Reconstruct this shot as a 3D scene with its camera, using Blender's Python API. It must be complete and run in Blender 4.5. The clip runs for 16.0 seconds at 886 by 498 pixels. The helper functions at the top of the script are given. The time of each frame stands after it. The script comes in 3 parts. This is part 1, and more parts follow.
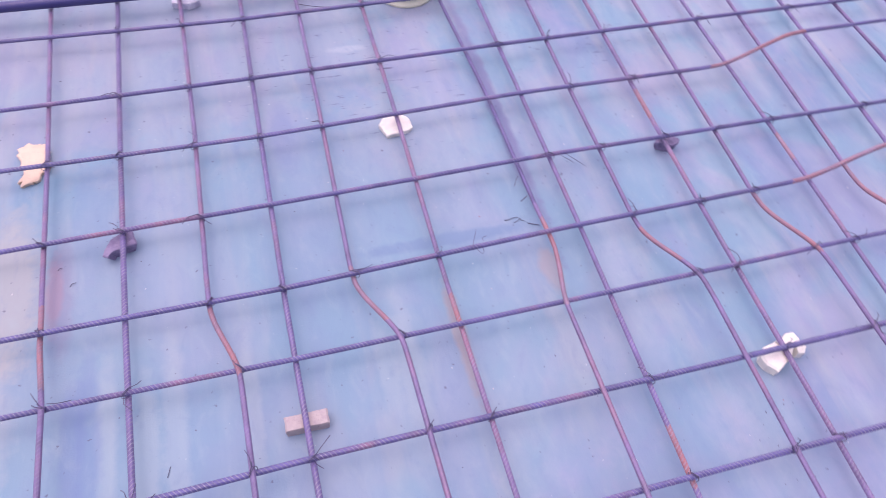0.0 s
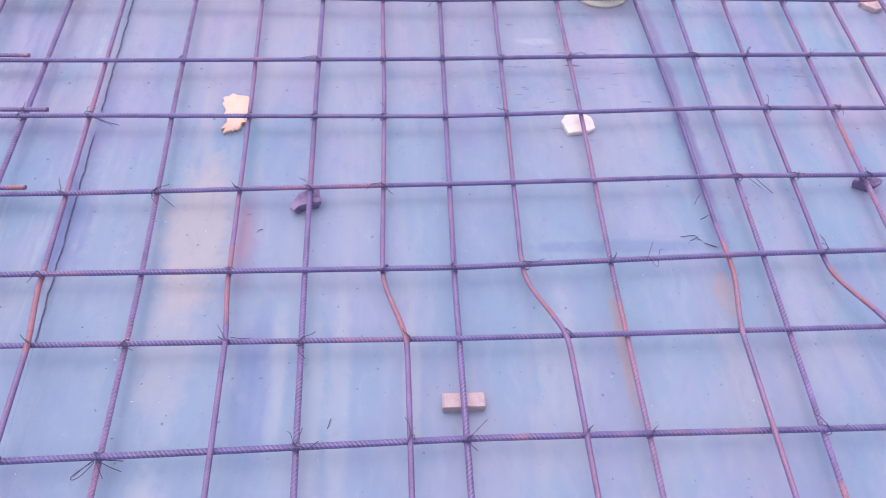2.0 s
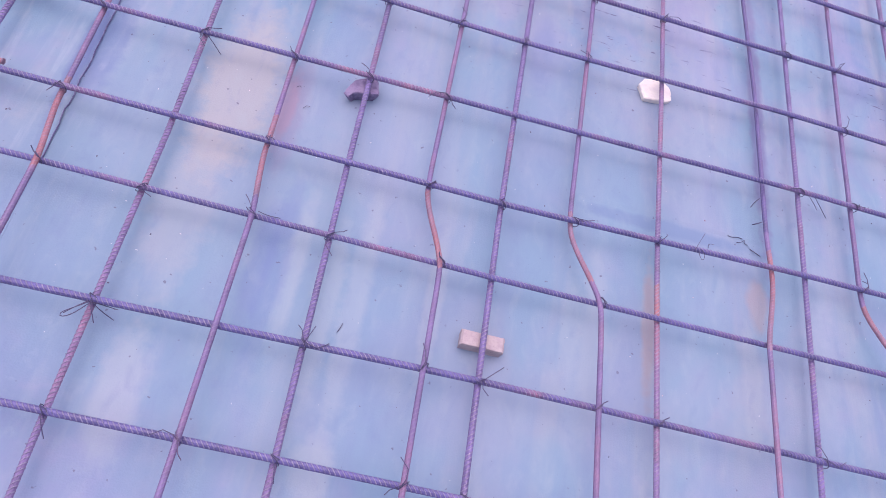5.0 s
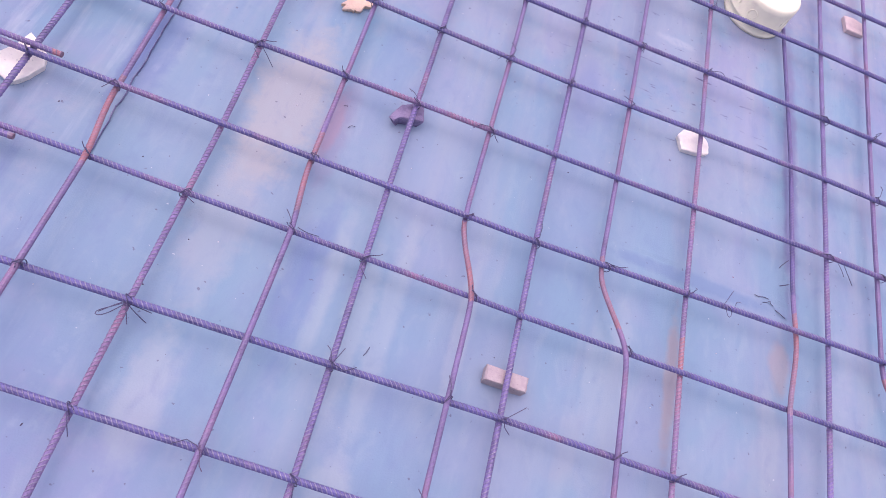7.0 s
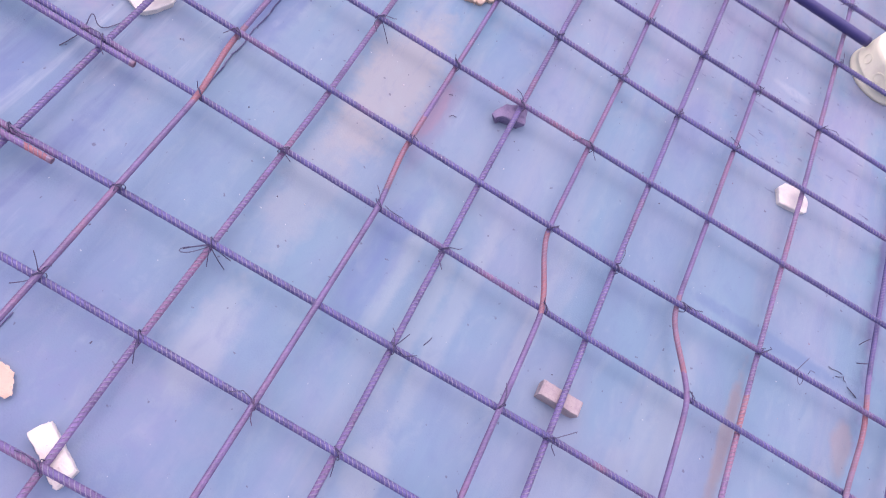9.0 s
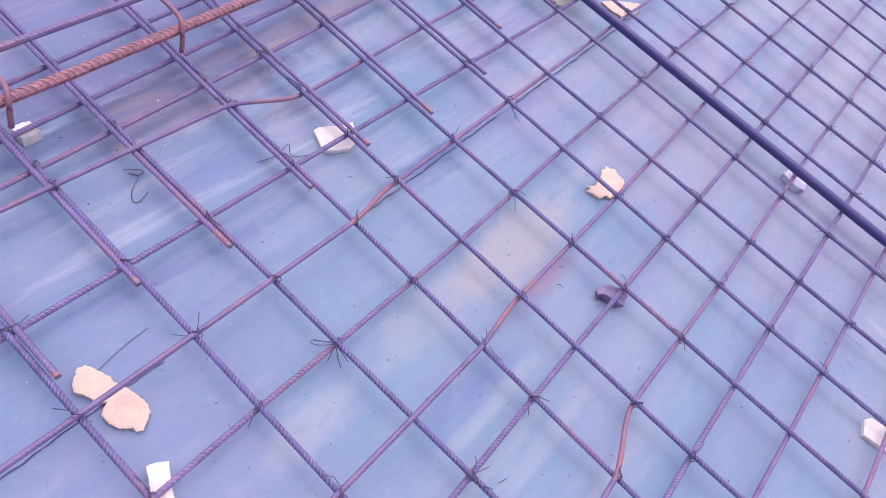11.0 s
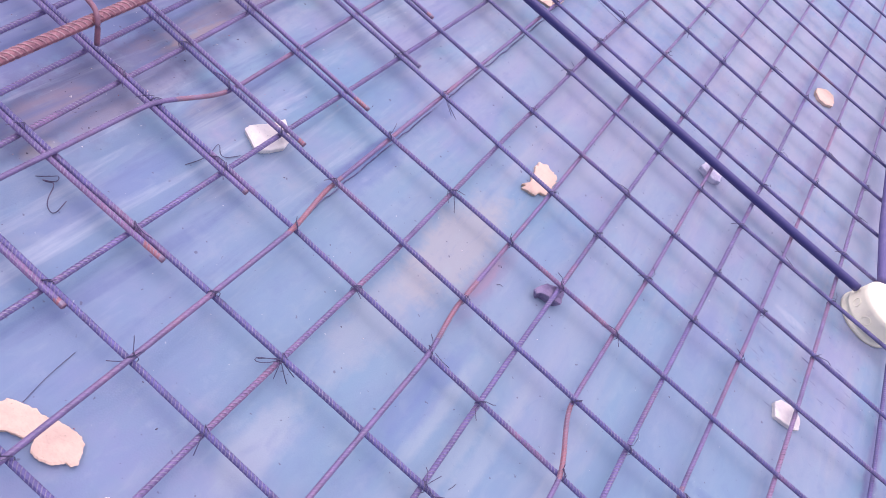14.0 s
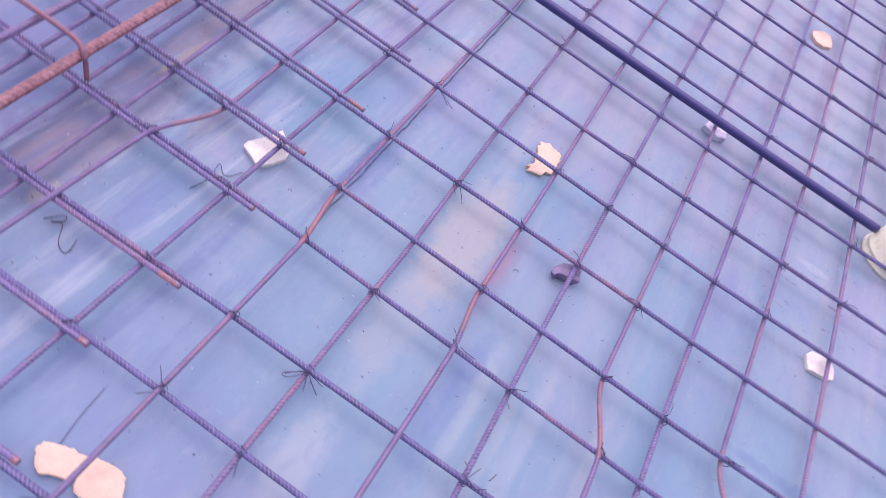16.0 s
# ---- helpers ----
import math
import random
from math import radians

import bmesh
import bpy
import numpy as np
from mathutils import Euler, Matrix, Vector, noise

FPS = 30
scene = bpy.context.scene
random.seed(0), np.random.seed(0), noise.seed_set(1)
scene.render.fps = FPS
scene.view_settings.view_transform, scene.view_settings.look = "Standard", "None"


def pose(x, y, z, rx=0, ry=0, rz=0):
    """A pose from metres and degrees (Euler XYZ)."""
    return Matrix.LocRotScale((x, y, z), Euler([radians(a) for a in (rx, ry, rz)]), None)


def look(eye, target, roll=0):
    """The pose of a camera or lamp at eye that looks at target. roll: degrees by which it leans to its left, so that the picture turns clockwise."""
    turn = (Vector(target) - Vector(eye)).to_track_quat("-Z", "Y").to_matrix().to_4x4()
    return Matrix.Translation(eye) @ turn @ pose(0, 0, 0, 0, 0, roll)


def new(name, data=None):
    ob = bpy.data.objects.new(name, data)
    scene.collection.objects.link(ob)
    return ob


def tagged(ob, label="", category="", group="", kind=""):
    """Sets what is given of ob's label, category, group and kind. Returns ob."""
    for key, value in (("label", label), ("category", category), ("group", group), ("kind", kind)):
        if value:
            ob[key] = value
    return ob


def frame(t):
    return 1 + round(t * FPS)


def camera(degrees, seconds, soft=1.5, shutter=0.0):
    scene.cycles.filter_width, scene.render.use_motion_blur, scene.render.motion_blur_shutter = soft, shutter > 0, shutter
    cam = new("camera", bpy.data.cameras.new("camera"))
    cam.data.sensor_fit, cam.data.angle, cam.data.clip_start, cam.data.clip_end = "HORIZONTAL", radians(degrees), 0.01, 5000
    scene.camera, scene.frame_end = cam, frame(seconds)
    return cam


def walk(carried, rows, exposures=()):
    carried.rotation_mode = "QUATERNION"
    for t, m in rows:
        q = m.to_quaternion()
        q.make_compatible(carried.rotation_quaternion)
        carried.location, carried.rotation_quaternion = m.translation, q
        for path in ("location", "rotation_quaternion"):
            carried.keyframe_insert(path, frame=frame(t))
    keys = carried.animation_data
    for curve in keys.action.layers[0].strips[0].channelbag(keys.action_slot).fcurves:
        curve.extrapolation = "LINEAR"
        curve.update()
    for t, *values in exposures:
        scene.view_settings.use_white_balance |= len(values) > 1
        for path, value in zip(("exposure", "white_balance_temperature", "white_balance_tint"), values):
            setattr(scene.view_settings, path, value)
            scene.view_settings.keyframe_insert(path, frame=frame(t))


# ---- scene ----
cam = camera(66.84, 16.0, soft=0.75, shutter=0.32)
PATH = [
    (0.0, 0.0342, -0.4419, 0.9383, 34.463, -4.106, -15.238),
    (0.3, 0.0225, -0.4478, 0.9359, 35.954, -4.830, -10.903),
    (0.5, 0.0285, -0.4534, 0.9301, 37.163, -4.307, -10.020),
    (0.8, -0.0045, -0.4534, 0.9329, 40.304, -4.688, -8.265),
    (1.0, 0.0024, -0.4533, 0.9396, 41.542, -3.106, -8.425),
    (1.2, -0.0032, -0.4585, 0.9328, 41.663, -3.317, -7.281),
    (1.4, -0.0077, -0.4847, 0.9133, 43.608, -2.080, -4.510),
    (1.5, -0.0214, -0.4705, 0.9207, 41.374, -4.188, -1.897),
    (1.7, -0.0641, -0.4672, 0.9112, 36.827, -7.134, 4.022),
    (1.9, -0.0930, -0.4457, 0.9067, 34.319, -3.644, -0.694),
    (2.0, -0.0824, -0.4300, 0.9229, 33.595, -2.417, -2.682),
    (2.2, -0.0806, -0.4244, 0.9151, 33.014, -7.409, -4.728),
    (2.4, -0.1052, -0.4349, 0.8806, 33.491, -8.699, -6.532),
    (2.5, -0.1324, -0.4336, 0.8756, 32.533, -8.265, -7.004),
    (2.8, -0.1829, -0.4253, 0.8827, 31.240, -6.007, -1.095),
    (3.0, -0.1885, -0.4098, 0.8881, 29.746, -7.816, 1.169),
    (3.5, -0.1931, -0.3987, 0.8800, 29.350, -9.834, 1.625),
    (3.7, -0.1894, -0.4113, 0.8688, 28.197, -10.896, 3.296),
    (5.8, -0.2289, -0.4006, 0.8493, 25.245, -13.956, 12.633),
    (6.0, -0.2424, -0.3962, 0.8515, 25.017, -13.498, 14.145),
    (6.5, -0.2486, -0.4029, 0.8519, 25.612, -13.921, 15.203),
    (7.0, -0.2493, -0.4007, 0.8505, 26.019, -15.666, 14.683),
    (7.5, -0.2559, -0.4009, 0.8463, 25.218, -16.213, 16.484),
    (8.0, -0.2720, -0.4024, 0.8317, 23.208, -17.514, 18.794),
    (8.5, -0.2793, -0.4084, 0.8166, 21.789, -17.983, 21.199),
    (9.0, -0.2898, -0.4128, 0.8271, 22.485, -16.874, 27.162),
    (9.2, -0.2845, -0.4159, 0.8311, 24.027, -17.627, 26.800),
    (9.5, -0.3171, -0.4248, 0.8293, 24.297, -16.457, 28.668),
    (9.7, -0.3219, -0.4302, 0.8592, 23.616, -16.724, 34.661),
    (10.0, -0.3228, -0.4740, 0.8669, 28.368, -16.153, 37.487),
    (10.2, -0.2913, -0.5265, 0.8689, 31.051, -16.133, 41.737),
    (12.3, -0.3191, -0.5380, 0.8812, 33.815, -20.966, 40.221),
    (12.5, -0.3427, -0.5276, 0.8796, 33.426, -21.647, 38.979),
    (13.0, -0.3783, -0.5217, 0.8936, 33.787, -23.899, 39.463),
    (13.5, -0.3809, -0.5318, 0.8842, 32.824, -23.312, 38.053),
    (14.0, -0.3727, -0.5256, 0.8828, 32.729, -23.414, 36.243),
    (14.5, -0.3632, -0.5207, 0.8827, 32.099, -24.291, 36.693),
    (15.0, -0.3608, -0.5195, 0.8782, 31.192, -24.542, 36.803),
    (15.5, -0.3709, -0.5192, 0.8788, 31.079, -24.371, 36.126),
    (15.8, -0.3902, -0.5148, 0.8833, 30.819, -22.613, 35.068),
    (16.0, -0.3799, -0.5178, 0.8824, 33.658, -18.857, 30.725),
]
walk(cam, [(t, pose(x, y, z, rx, ry, rz)) for t, x, y, z, rx, ry, rz in PATH],
     exposures=[(0.0, 1.20, 6410, 40), (1.5, 1.20, 6430, 40), (3.5, 1.15, 6325, 42), (9.0, 1.14, 6315, 42),
                (13.0, 1.14, 6170, 39), (16.0, 1.14, 6235, 42)])

# ---- light: thin overcast, wide soft sun ahead of the camera ----
world = bpy.data.worlds.new("world")
scene.world = world
world.use_nodes = True
sky = world.node_tree.nodes.new("ShaderNodeTexSky")
sky.sky_type, sky.sun_disc = "NISHITA", False
sky.sun_elevation, sky.sun_rotation = radians(75), radians(-40)
sky.air_density, sky.dust_density = 1.0, 4.0
world.node_tree.links.new(sky.outputs[0], world.node_tree.nodes["Background"].inputs[0])
world.node_tree.nodes["Background"].inputs[1].default_value = 0.066
sun = new("sun", bpy.data.lights.new("sun", "SUN"))
sun.data.energy, sun.data.angle, sun.data.color = 1.38, radians(160), (0.93, 0.95, 1.0)
sun.matrix_world = look((-0.5, 1.5, 2.2), (0, 0, 0))


# ---- materials ----
def shader(name):
    m = bpy.data.materials.new(name)
    m.use_nodes = True
    return m, m.node_tree, m.node_tree.nodes["Principled BSDF"]


def node(tree, kind, links=(), **values):
    n = tree.nodes.new(kind)
    for k, v in values.items():
        if k == "operation":
            n.operation = v
        elif k == "blend_type":
            n.blend_type = v
        elif k == "data_type":
            n.data_type = v
        else:
            n.inputs[k.replace("_", " ")].default_value = v
    for socket, source in links:
        tree.links.new(source, n.inputs[socket])
    return n


def ramp(tree, source, *stops):
    n = tree.nodes.new("ShaderNodeValToRGB")
    e = n.color_ramp.elements
    while len(e) < len(stops):
        e.new(0.5)
    for s, (p, c) in zip(e, stops):
        s.position, s.color = p, (*c, 1) if len(c) == 3 else c
    tree.links.new(source, n.inputs[0])
    return n.outputs[0]


def grey(v):
    return (v, v, v)


def mix(tree, fac, a, b, how="MIX"):
    n = tree.nodes.new("ShaderNodeMix")
    n.data_type, n.blend_type = "RGBA", how
    for i, v in ((0, fac), (6, a), (7, b)):
        if isinstance(v, (int, float)):
            n.inputs[i].default_value = v
        elif isinstance(v, tuple):
            n.inputs[i].default_value = (*v, 1)
        else:
            tree.links.new(v, n.inputs[i])
    return n.outputs[2]


def place_of(tree, scale=(1, 1, 1), rotation=0.0):
    g = tree.nodes.new("ShaderNodeNewGeometry")
    m = tree.nodes.new("ShaderNodeMapping")
    m.inputs["Scale"].default_value = scale
    m.inputs["Rotation"].default_value = (0, 0, rotation)
    tree.links.new(g.outputs["Position"], m.inputs["Vector"])
    return m.outputs[0]


def noise_of(tree, vector, scale, detail=4.0, rough=0.55, distort=0.0):
    n = tree.nodes.new("ShaderNodeTexNoise")
    n.inputs["Scale"].default_value, n.inputs["Detail"].default_value = scale, detail
    n.inputs["Roughness"].default_value, n.inputs["Distortion"].default_value = rough, distort
    tree.links.new(vector, n.inputs["Vector"])
    return n.outputs["Fac"]


def bumped(tree, bsdf, height, strength, distance):
    b = tree.nodes.new("ShaderNodeBump")
    b.inputs["Strength"].default_value, b.inputs["Distance"].default_value = strength, distance
    tree.links.new(height, b.inputs["Height"])
    tree.links.new(b.outputs[0], bsdf.inputs["Normal"])


def spot(tree, wobble, cx, cy, rx, ry):
    """A patch's mask, 1 inside and 0 outside, ragged by wobble."""
    g = tree.nodes.new("ShaderNodeNewGeometry")
    s = node(tree, "ShaderNodeVectorMath", [(0, g.outputs["Position"])], operation="SUBTRACT")
    s.inputs[1].default_value = (cx, cy, 0)
    d = node(tree, "ShaderNodeVectorMath", [(0, s.outputs[0])], operation="MULTIPLY")
    d.inputs[1].default_value = (1 / rx, 1 / ry, 0)
    l = node(tree, "ShaderNodeVectorMath", [(0, d.outputs[0])], operation="LENGTH")
    a = node(tree, "ShaderNodeMath", [(0, l.outputs["Value"]), (1, wobble)], operation="ADD")
    return ramp(tree, a.outputs[0], (0.55, grey(1.0)), (1.0, grey(0.0)))


def deck_material():
    m, t, b = shader("worn blue shuttering sheet")
    p = place_of(t)
    along = place_of(t, (1.0, 0.10, 1.0))
    big = noise_of(t, p, 3.2, 3)
    streak = noise_of(t, along, 22, 5, 0.6, 0.3)
    fine = noise_of(t, place_of(t, (1.0, 0.03, 1.0)), 160, 3)
    grain = noise_of(t, p, 420, 2)
    base = ramp(t, big, (0.28, (0.165, 0.285, 0.39)), (0.45, (0.20, 0.295, 0.385)), (0.56, (0.235, 0.285, 0.385)), (0.72, (0.31, 0.325, 0.38)))
    wide = noise_of(t, place_of(t, (1.0, 0.22, 1.0)), 10, 2.5, 0.55, 0.5)
    base = mix(t, ramp(t, wide, (0.30, grey(0.62)), (0.50, grey(0))), base, (0.17, 0.235, 0.37))
    base = mix(t, ramp(t, wide, (0.50, grey(0)), (0.70, grey(0.70))), base, (0.37, 0.40, 0.45))
    base = mix(t, ramp(t, streak, (0.50, grey(0)), (0.78, grey(0.18))), base, (0.38, 0.43, 0.46))
    base = mix(t, ramp(t, streak, (0.22, grey(0.28)), (0.46, grey(0))), base, (0.16, 0.20, 0.36))
    warm = noise_of(t, place_of(t, (1.0, 0.08, 1.0), 0.02), 14, 4, 0.6, 0.2)
    base = mix(t, ramp(t, warm, (0.54, grey(0)), (0.70, grey(0.45))), base, (0.46, 0.41, 0.38))
    base = mix(t, ramp(t, fine, (0.55, grey(0)), (0.75, grey(0.08))), base, (0.42, 0.44, 0.50))
    base = mix(t, ramp(t, noise_of(t, p, 7.5, 4, 0.6, 0.6), (0.52, grey(0)), (0.70, grey(0.25))), base, (0.36, 0.29, 0.36))
    # soft clouds: greener where the film is whole, lilac where laitance has dried
    cloud = noise_of(t, place_of(t, (1.0, 0.6, 1.0), 0.3), 7.0, 3, 0.5, 0.8)
    base = mix(t, ramp(t, cloud, (0.36, grey(0.55)), (0.50, grey(0))), base, (0.175, 0.325, 0.40))
    base = mix(t, ramp(t, cloud, (0.52, grey(0)), (0.66, grey(0.50))), base, (0.315, 0.305, 0.415))
    info = t.nodes.new("ShaderNodeObjectInfo")
    base = mix(t, 0.07, base, ramp(t, info.outputs["Random"], (0, (0.10, 0.18, 0.34)), (1, (0.40, 0.38, 0.42))))
    wob = node(t, "ShaderNodeMath", [(0, noise_of(t, p, 26, 5, 0.65))], operation="MULTIPLY_ADD")
    wob.inputs[1].default_value, wob.inputs[2].default_value = 1.1, -0.55
    w = wob.outputs[0]
    # dried slurry, rust marks and tone patches; a few dark ones are painted shade
    for cx, cy, rx, ry, strength, colour in (
        (-0.50, 0.08, 0.30, 0.38, 0.40, (0.21, 0.325, 0.375)),
        # darker blue towards the near side
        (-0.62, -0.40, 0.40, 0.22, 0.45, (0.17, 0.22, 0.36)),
        (0.35, -0.36, 0.60, 0.16, 0.35, (0.18, 0.25, 0.36)),
        # dark blue shadow band beside a cranked bar, painted on the deck
        (-0.641, 0.225, 0.014, 0.18, 0.8, (0.085, 0.09, 0.26)),
        (0.28, 0.42, 0.17, 0.17, 0.42, (0.37, 0.34, 0.38)),
        (0.253, 0.0, 0.014, 0.13, 0.75, (0.46, 0.25, 0.17)),
        (0.438, 0.085, 0.022, 0.055, 0.6, (0.50, 0.27, 0.19)),
        (1.09, 0.80, 0.03, 0.03, 0.7, (0.50, 0.25, 0.16)),
        # darker blue strip along the near edge of the lapped sheet
        (0.28, 0.181, 0.20, 0.016, 0.8, (0.13, 0.19, 0.33)),
        (0.205, 0.70, 0.05, 0.014, 0.30, (0.60, 0.58, 0.58)),
        (-0.87, 0.10, 0.018, 0.07, 0.4, (0.46, 0.34, 0.26)),
        # broad tones: greener in the middle, paler on the far side
        (-0.05, 0.05, 1.00, 0.60, 0.48, (0.205, 0.300, 0.372)),
        (0.55, 1.65, 1.50, 0.80, 0.50, (0.37, 0.345, 0.375)),
        # dark purple band along the low cranked bar
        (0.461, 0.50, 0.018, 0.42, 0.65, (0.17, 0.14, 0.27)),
        # two dark blue streaks paint the shade of folds in the sheet
        (0.02, 1.60, 0.035, 0.16, 0.45, (0.17, 0.22, 0.36)),
        (0.10, 1.80, 0.050, 0.10, 0.40, (0.17, 0.22, 0.36)),
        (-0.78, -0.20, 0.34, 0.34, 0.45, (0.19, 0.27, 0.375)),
        # broad dark blue patch by the edge beam, shade put into the colour
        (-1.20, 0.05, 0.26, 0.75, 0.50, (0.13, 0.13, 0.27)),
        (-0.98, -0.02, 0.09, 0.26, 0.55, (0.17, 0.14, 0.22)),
        (-1.02, 0.30, 0.025, 0.25, 0.4, (0.36, 0.24, 0.22)),
        (-0.93, -0.16, 0.018, 0.03, 0.4, (0.46, 0.34, 0.26)),
        (0.90, 0.50, 0.22, 0.10, 0.35, (0.42, 0.33, 0.38)),
        (-0.2, 0.80, 0.75, 0.40, 0.38, (0.34, 0.325, 0.37)),
        (-0.992, 0.19, 0.014, 0.10, 0.55, (0.46, 0.31, 0.25)),
        (-0.985, -0.10, 0.035, 0.09, 0.45, (0.34, 0.24, 0.25)),
        (-0.343, 0.214, 0.017, 0.085, 0.60, (0.44, 0.25, 0.28)),
        (-0.93, -0.05, 0.020, 0.08, 0.40, (0.30, 0.24, 0.27)),
        (-0.418, 0.225, 0.066, 0.19, 0.64, (0.42, 0.38, 0.345)),
        (-0.43, 0.02, 0.05, 0.17, 0.32, (0.44, 0.40, 0.39)),
        (-0.846, 0.27, 0.04, 0.10, 0.45, (0.20, 0.31, 0.40)),
        (-0.216, -0.099, 0.024, 0.16, 0.34, (0.40, 0.42, 0.43)),
        (-0.421, -0.247, 0.035, 0.10, 0.45, (0.40, 0.42, 0.43)),
        (0.131, -0.019, 0.020, 0.10, 0.28, (0.40, 0.42, 0.43)),
        (-0.071, -0.047, 0.016, 0.14, 0.35, (0.40, 0.42, 0.43)),
        (-0.176, -0.062, 0.022, 0.20, 0.30, (0.40, 0.42, 0.43)),
        (0.165, -0.047, 0.024, 0.16, 0.28, (0.40, 0.42, 0.43)),
        (-0.180, -0.289, 0.030, 0.06, 0.40, (0.40, 0.42, 0.43)),
        (-0.849, 0.110, 0.020, 0.12, 0.40, (0.40, 0.42, 0.43)),
        (-0.268, -0.037, 0.018, 0.15, 0.32, (0.40, 0.42, 0.43)),
        (0.421, -0.046, 0.020, 0.12, 0.35, (0.40, 0.42, 0.43)),
        # narrow darker blue streaks between the bars
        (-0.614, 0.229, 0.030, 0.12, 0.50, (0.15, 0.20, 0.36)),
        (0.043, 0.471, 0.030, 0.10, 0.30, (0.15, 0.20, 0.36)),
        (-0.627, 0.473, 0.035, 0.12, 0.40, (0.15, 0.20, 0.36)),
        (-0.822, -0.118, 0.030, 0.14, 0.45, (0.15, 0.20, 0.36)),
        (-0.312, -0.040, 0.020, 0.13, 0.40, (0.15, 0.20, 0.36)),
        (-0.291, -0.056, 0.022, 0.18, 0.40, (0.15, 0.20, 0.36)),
    ):
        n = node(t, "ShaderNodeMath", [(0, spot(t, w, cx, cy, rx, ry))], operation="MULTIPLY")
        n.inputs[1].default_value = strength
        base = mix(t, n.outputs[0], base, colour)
    # purplish streaks on the deck under the bars beyond the conduit
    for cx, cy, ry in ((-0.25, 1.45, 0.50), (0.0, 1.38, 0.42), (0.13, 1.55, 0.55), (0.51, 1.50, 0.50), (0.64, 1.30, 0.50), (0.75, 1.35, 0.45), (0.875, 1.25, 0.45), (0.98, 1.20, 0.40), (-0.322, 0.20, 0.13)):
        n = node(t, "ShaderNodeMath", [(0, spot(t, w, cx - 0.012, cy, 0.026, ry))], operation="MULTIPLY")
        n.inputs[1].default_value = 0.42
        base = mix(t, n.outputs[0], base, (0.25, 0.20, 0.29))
    blotch = noise_of(t, place_of(t, (1.0, 0.45, 1.0)), 34, 5, 0.65, 0.5)
    base = mix(t, ramp(t, blotch, (0.53, grey(0)), (0.74, grey(0.24))), base, (0.36, 0.42, 0.43))
    base = mix(t, ramp(t, blotch, (0.28, grey(0.26)), (0.46, grey(0))), base, (0.15, 0.21, 0.33))
    # rough streaks where the deck was dragged over, by the edge beam
    left = spot(t, w, -1.05, 0.0, 0.52, 1.3)
    for lo, hi, c in ((0.56, 0.70, (0.48, 0.50, 0.54)), (0.46, 0.34, (0.13, 0.165, 0.30))):
        a, z = (grey(0), grey(0.58)) if lo < hi else (grey(0.6), grey(0))
        n = node(t, "ShaderNodeMath", [(0, ramp(t, streak, (min(lo, hi), a), (max(lo, hi), z))), (1, left)], operation="MULTIPLY")
        base = mix(t, n.outputs[0], base, c)
    # fine cracks across the sheet, where its face has split
    crack = noise_of(t, place_of(t, (0.16, 1.0, 1.0), 0.10), 125, 3, 0.6, 0.4)
    for cx, cy, rx, ry in ((0.17, 0.66, 0.26, 0.19), (0.33, 0.47, 0.17, 0.09), (0.70, 0.62, 0.20, 0.10)):
        n = node(t, "ShaderNodeMath", [(0, ramp(t, crack, (0.655, grey(0)), (0.69, grey(0.75)))), (1, spot(t, w, cx, cy, rx, ry))], operation="MULTIPLY")
        base = mix(t, n.outputs[0], base, (0.09, 0.075, 0.15))
    # dark specks and pale flecks
    base = mix(t, ramp(t, noise_of(t, p, 95, 2, 0.5), (0.71, grey(0)), (0.75, grey(0.65))), base, (0.10, 0.09, 0.14))
    base = mix(t, ramp(t, noise_of(t, place_of(t, (1, 1, 1), 0.7), 130, 2, 0.5), (0.755, grey(0)), (0.785, grey(0.6))), base, (0.66, 0.64, 0.62))
    base = mix(t, 1.0, base, (0.955, 1.0, 0.99), "MULTIPLY")
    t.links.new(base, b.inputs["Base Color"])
    t.links.new(ramp(t, streak, (0.3, grey(0.52)), (0.7, grey(0.70))), b.inputs["Roughness"])
    b.inputs["Specular IOR Level"].default_value = 0.35
    h = node(t, "ShaderNodeMath", [(0, grain), (1, fine)], operation="ADD")
    bumped(t, b, h.outputs[0], 0.12, 0.002)
    return m


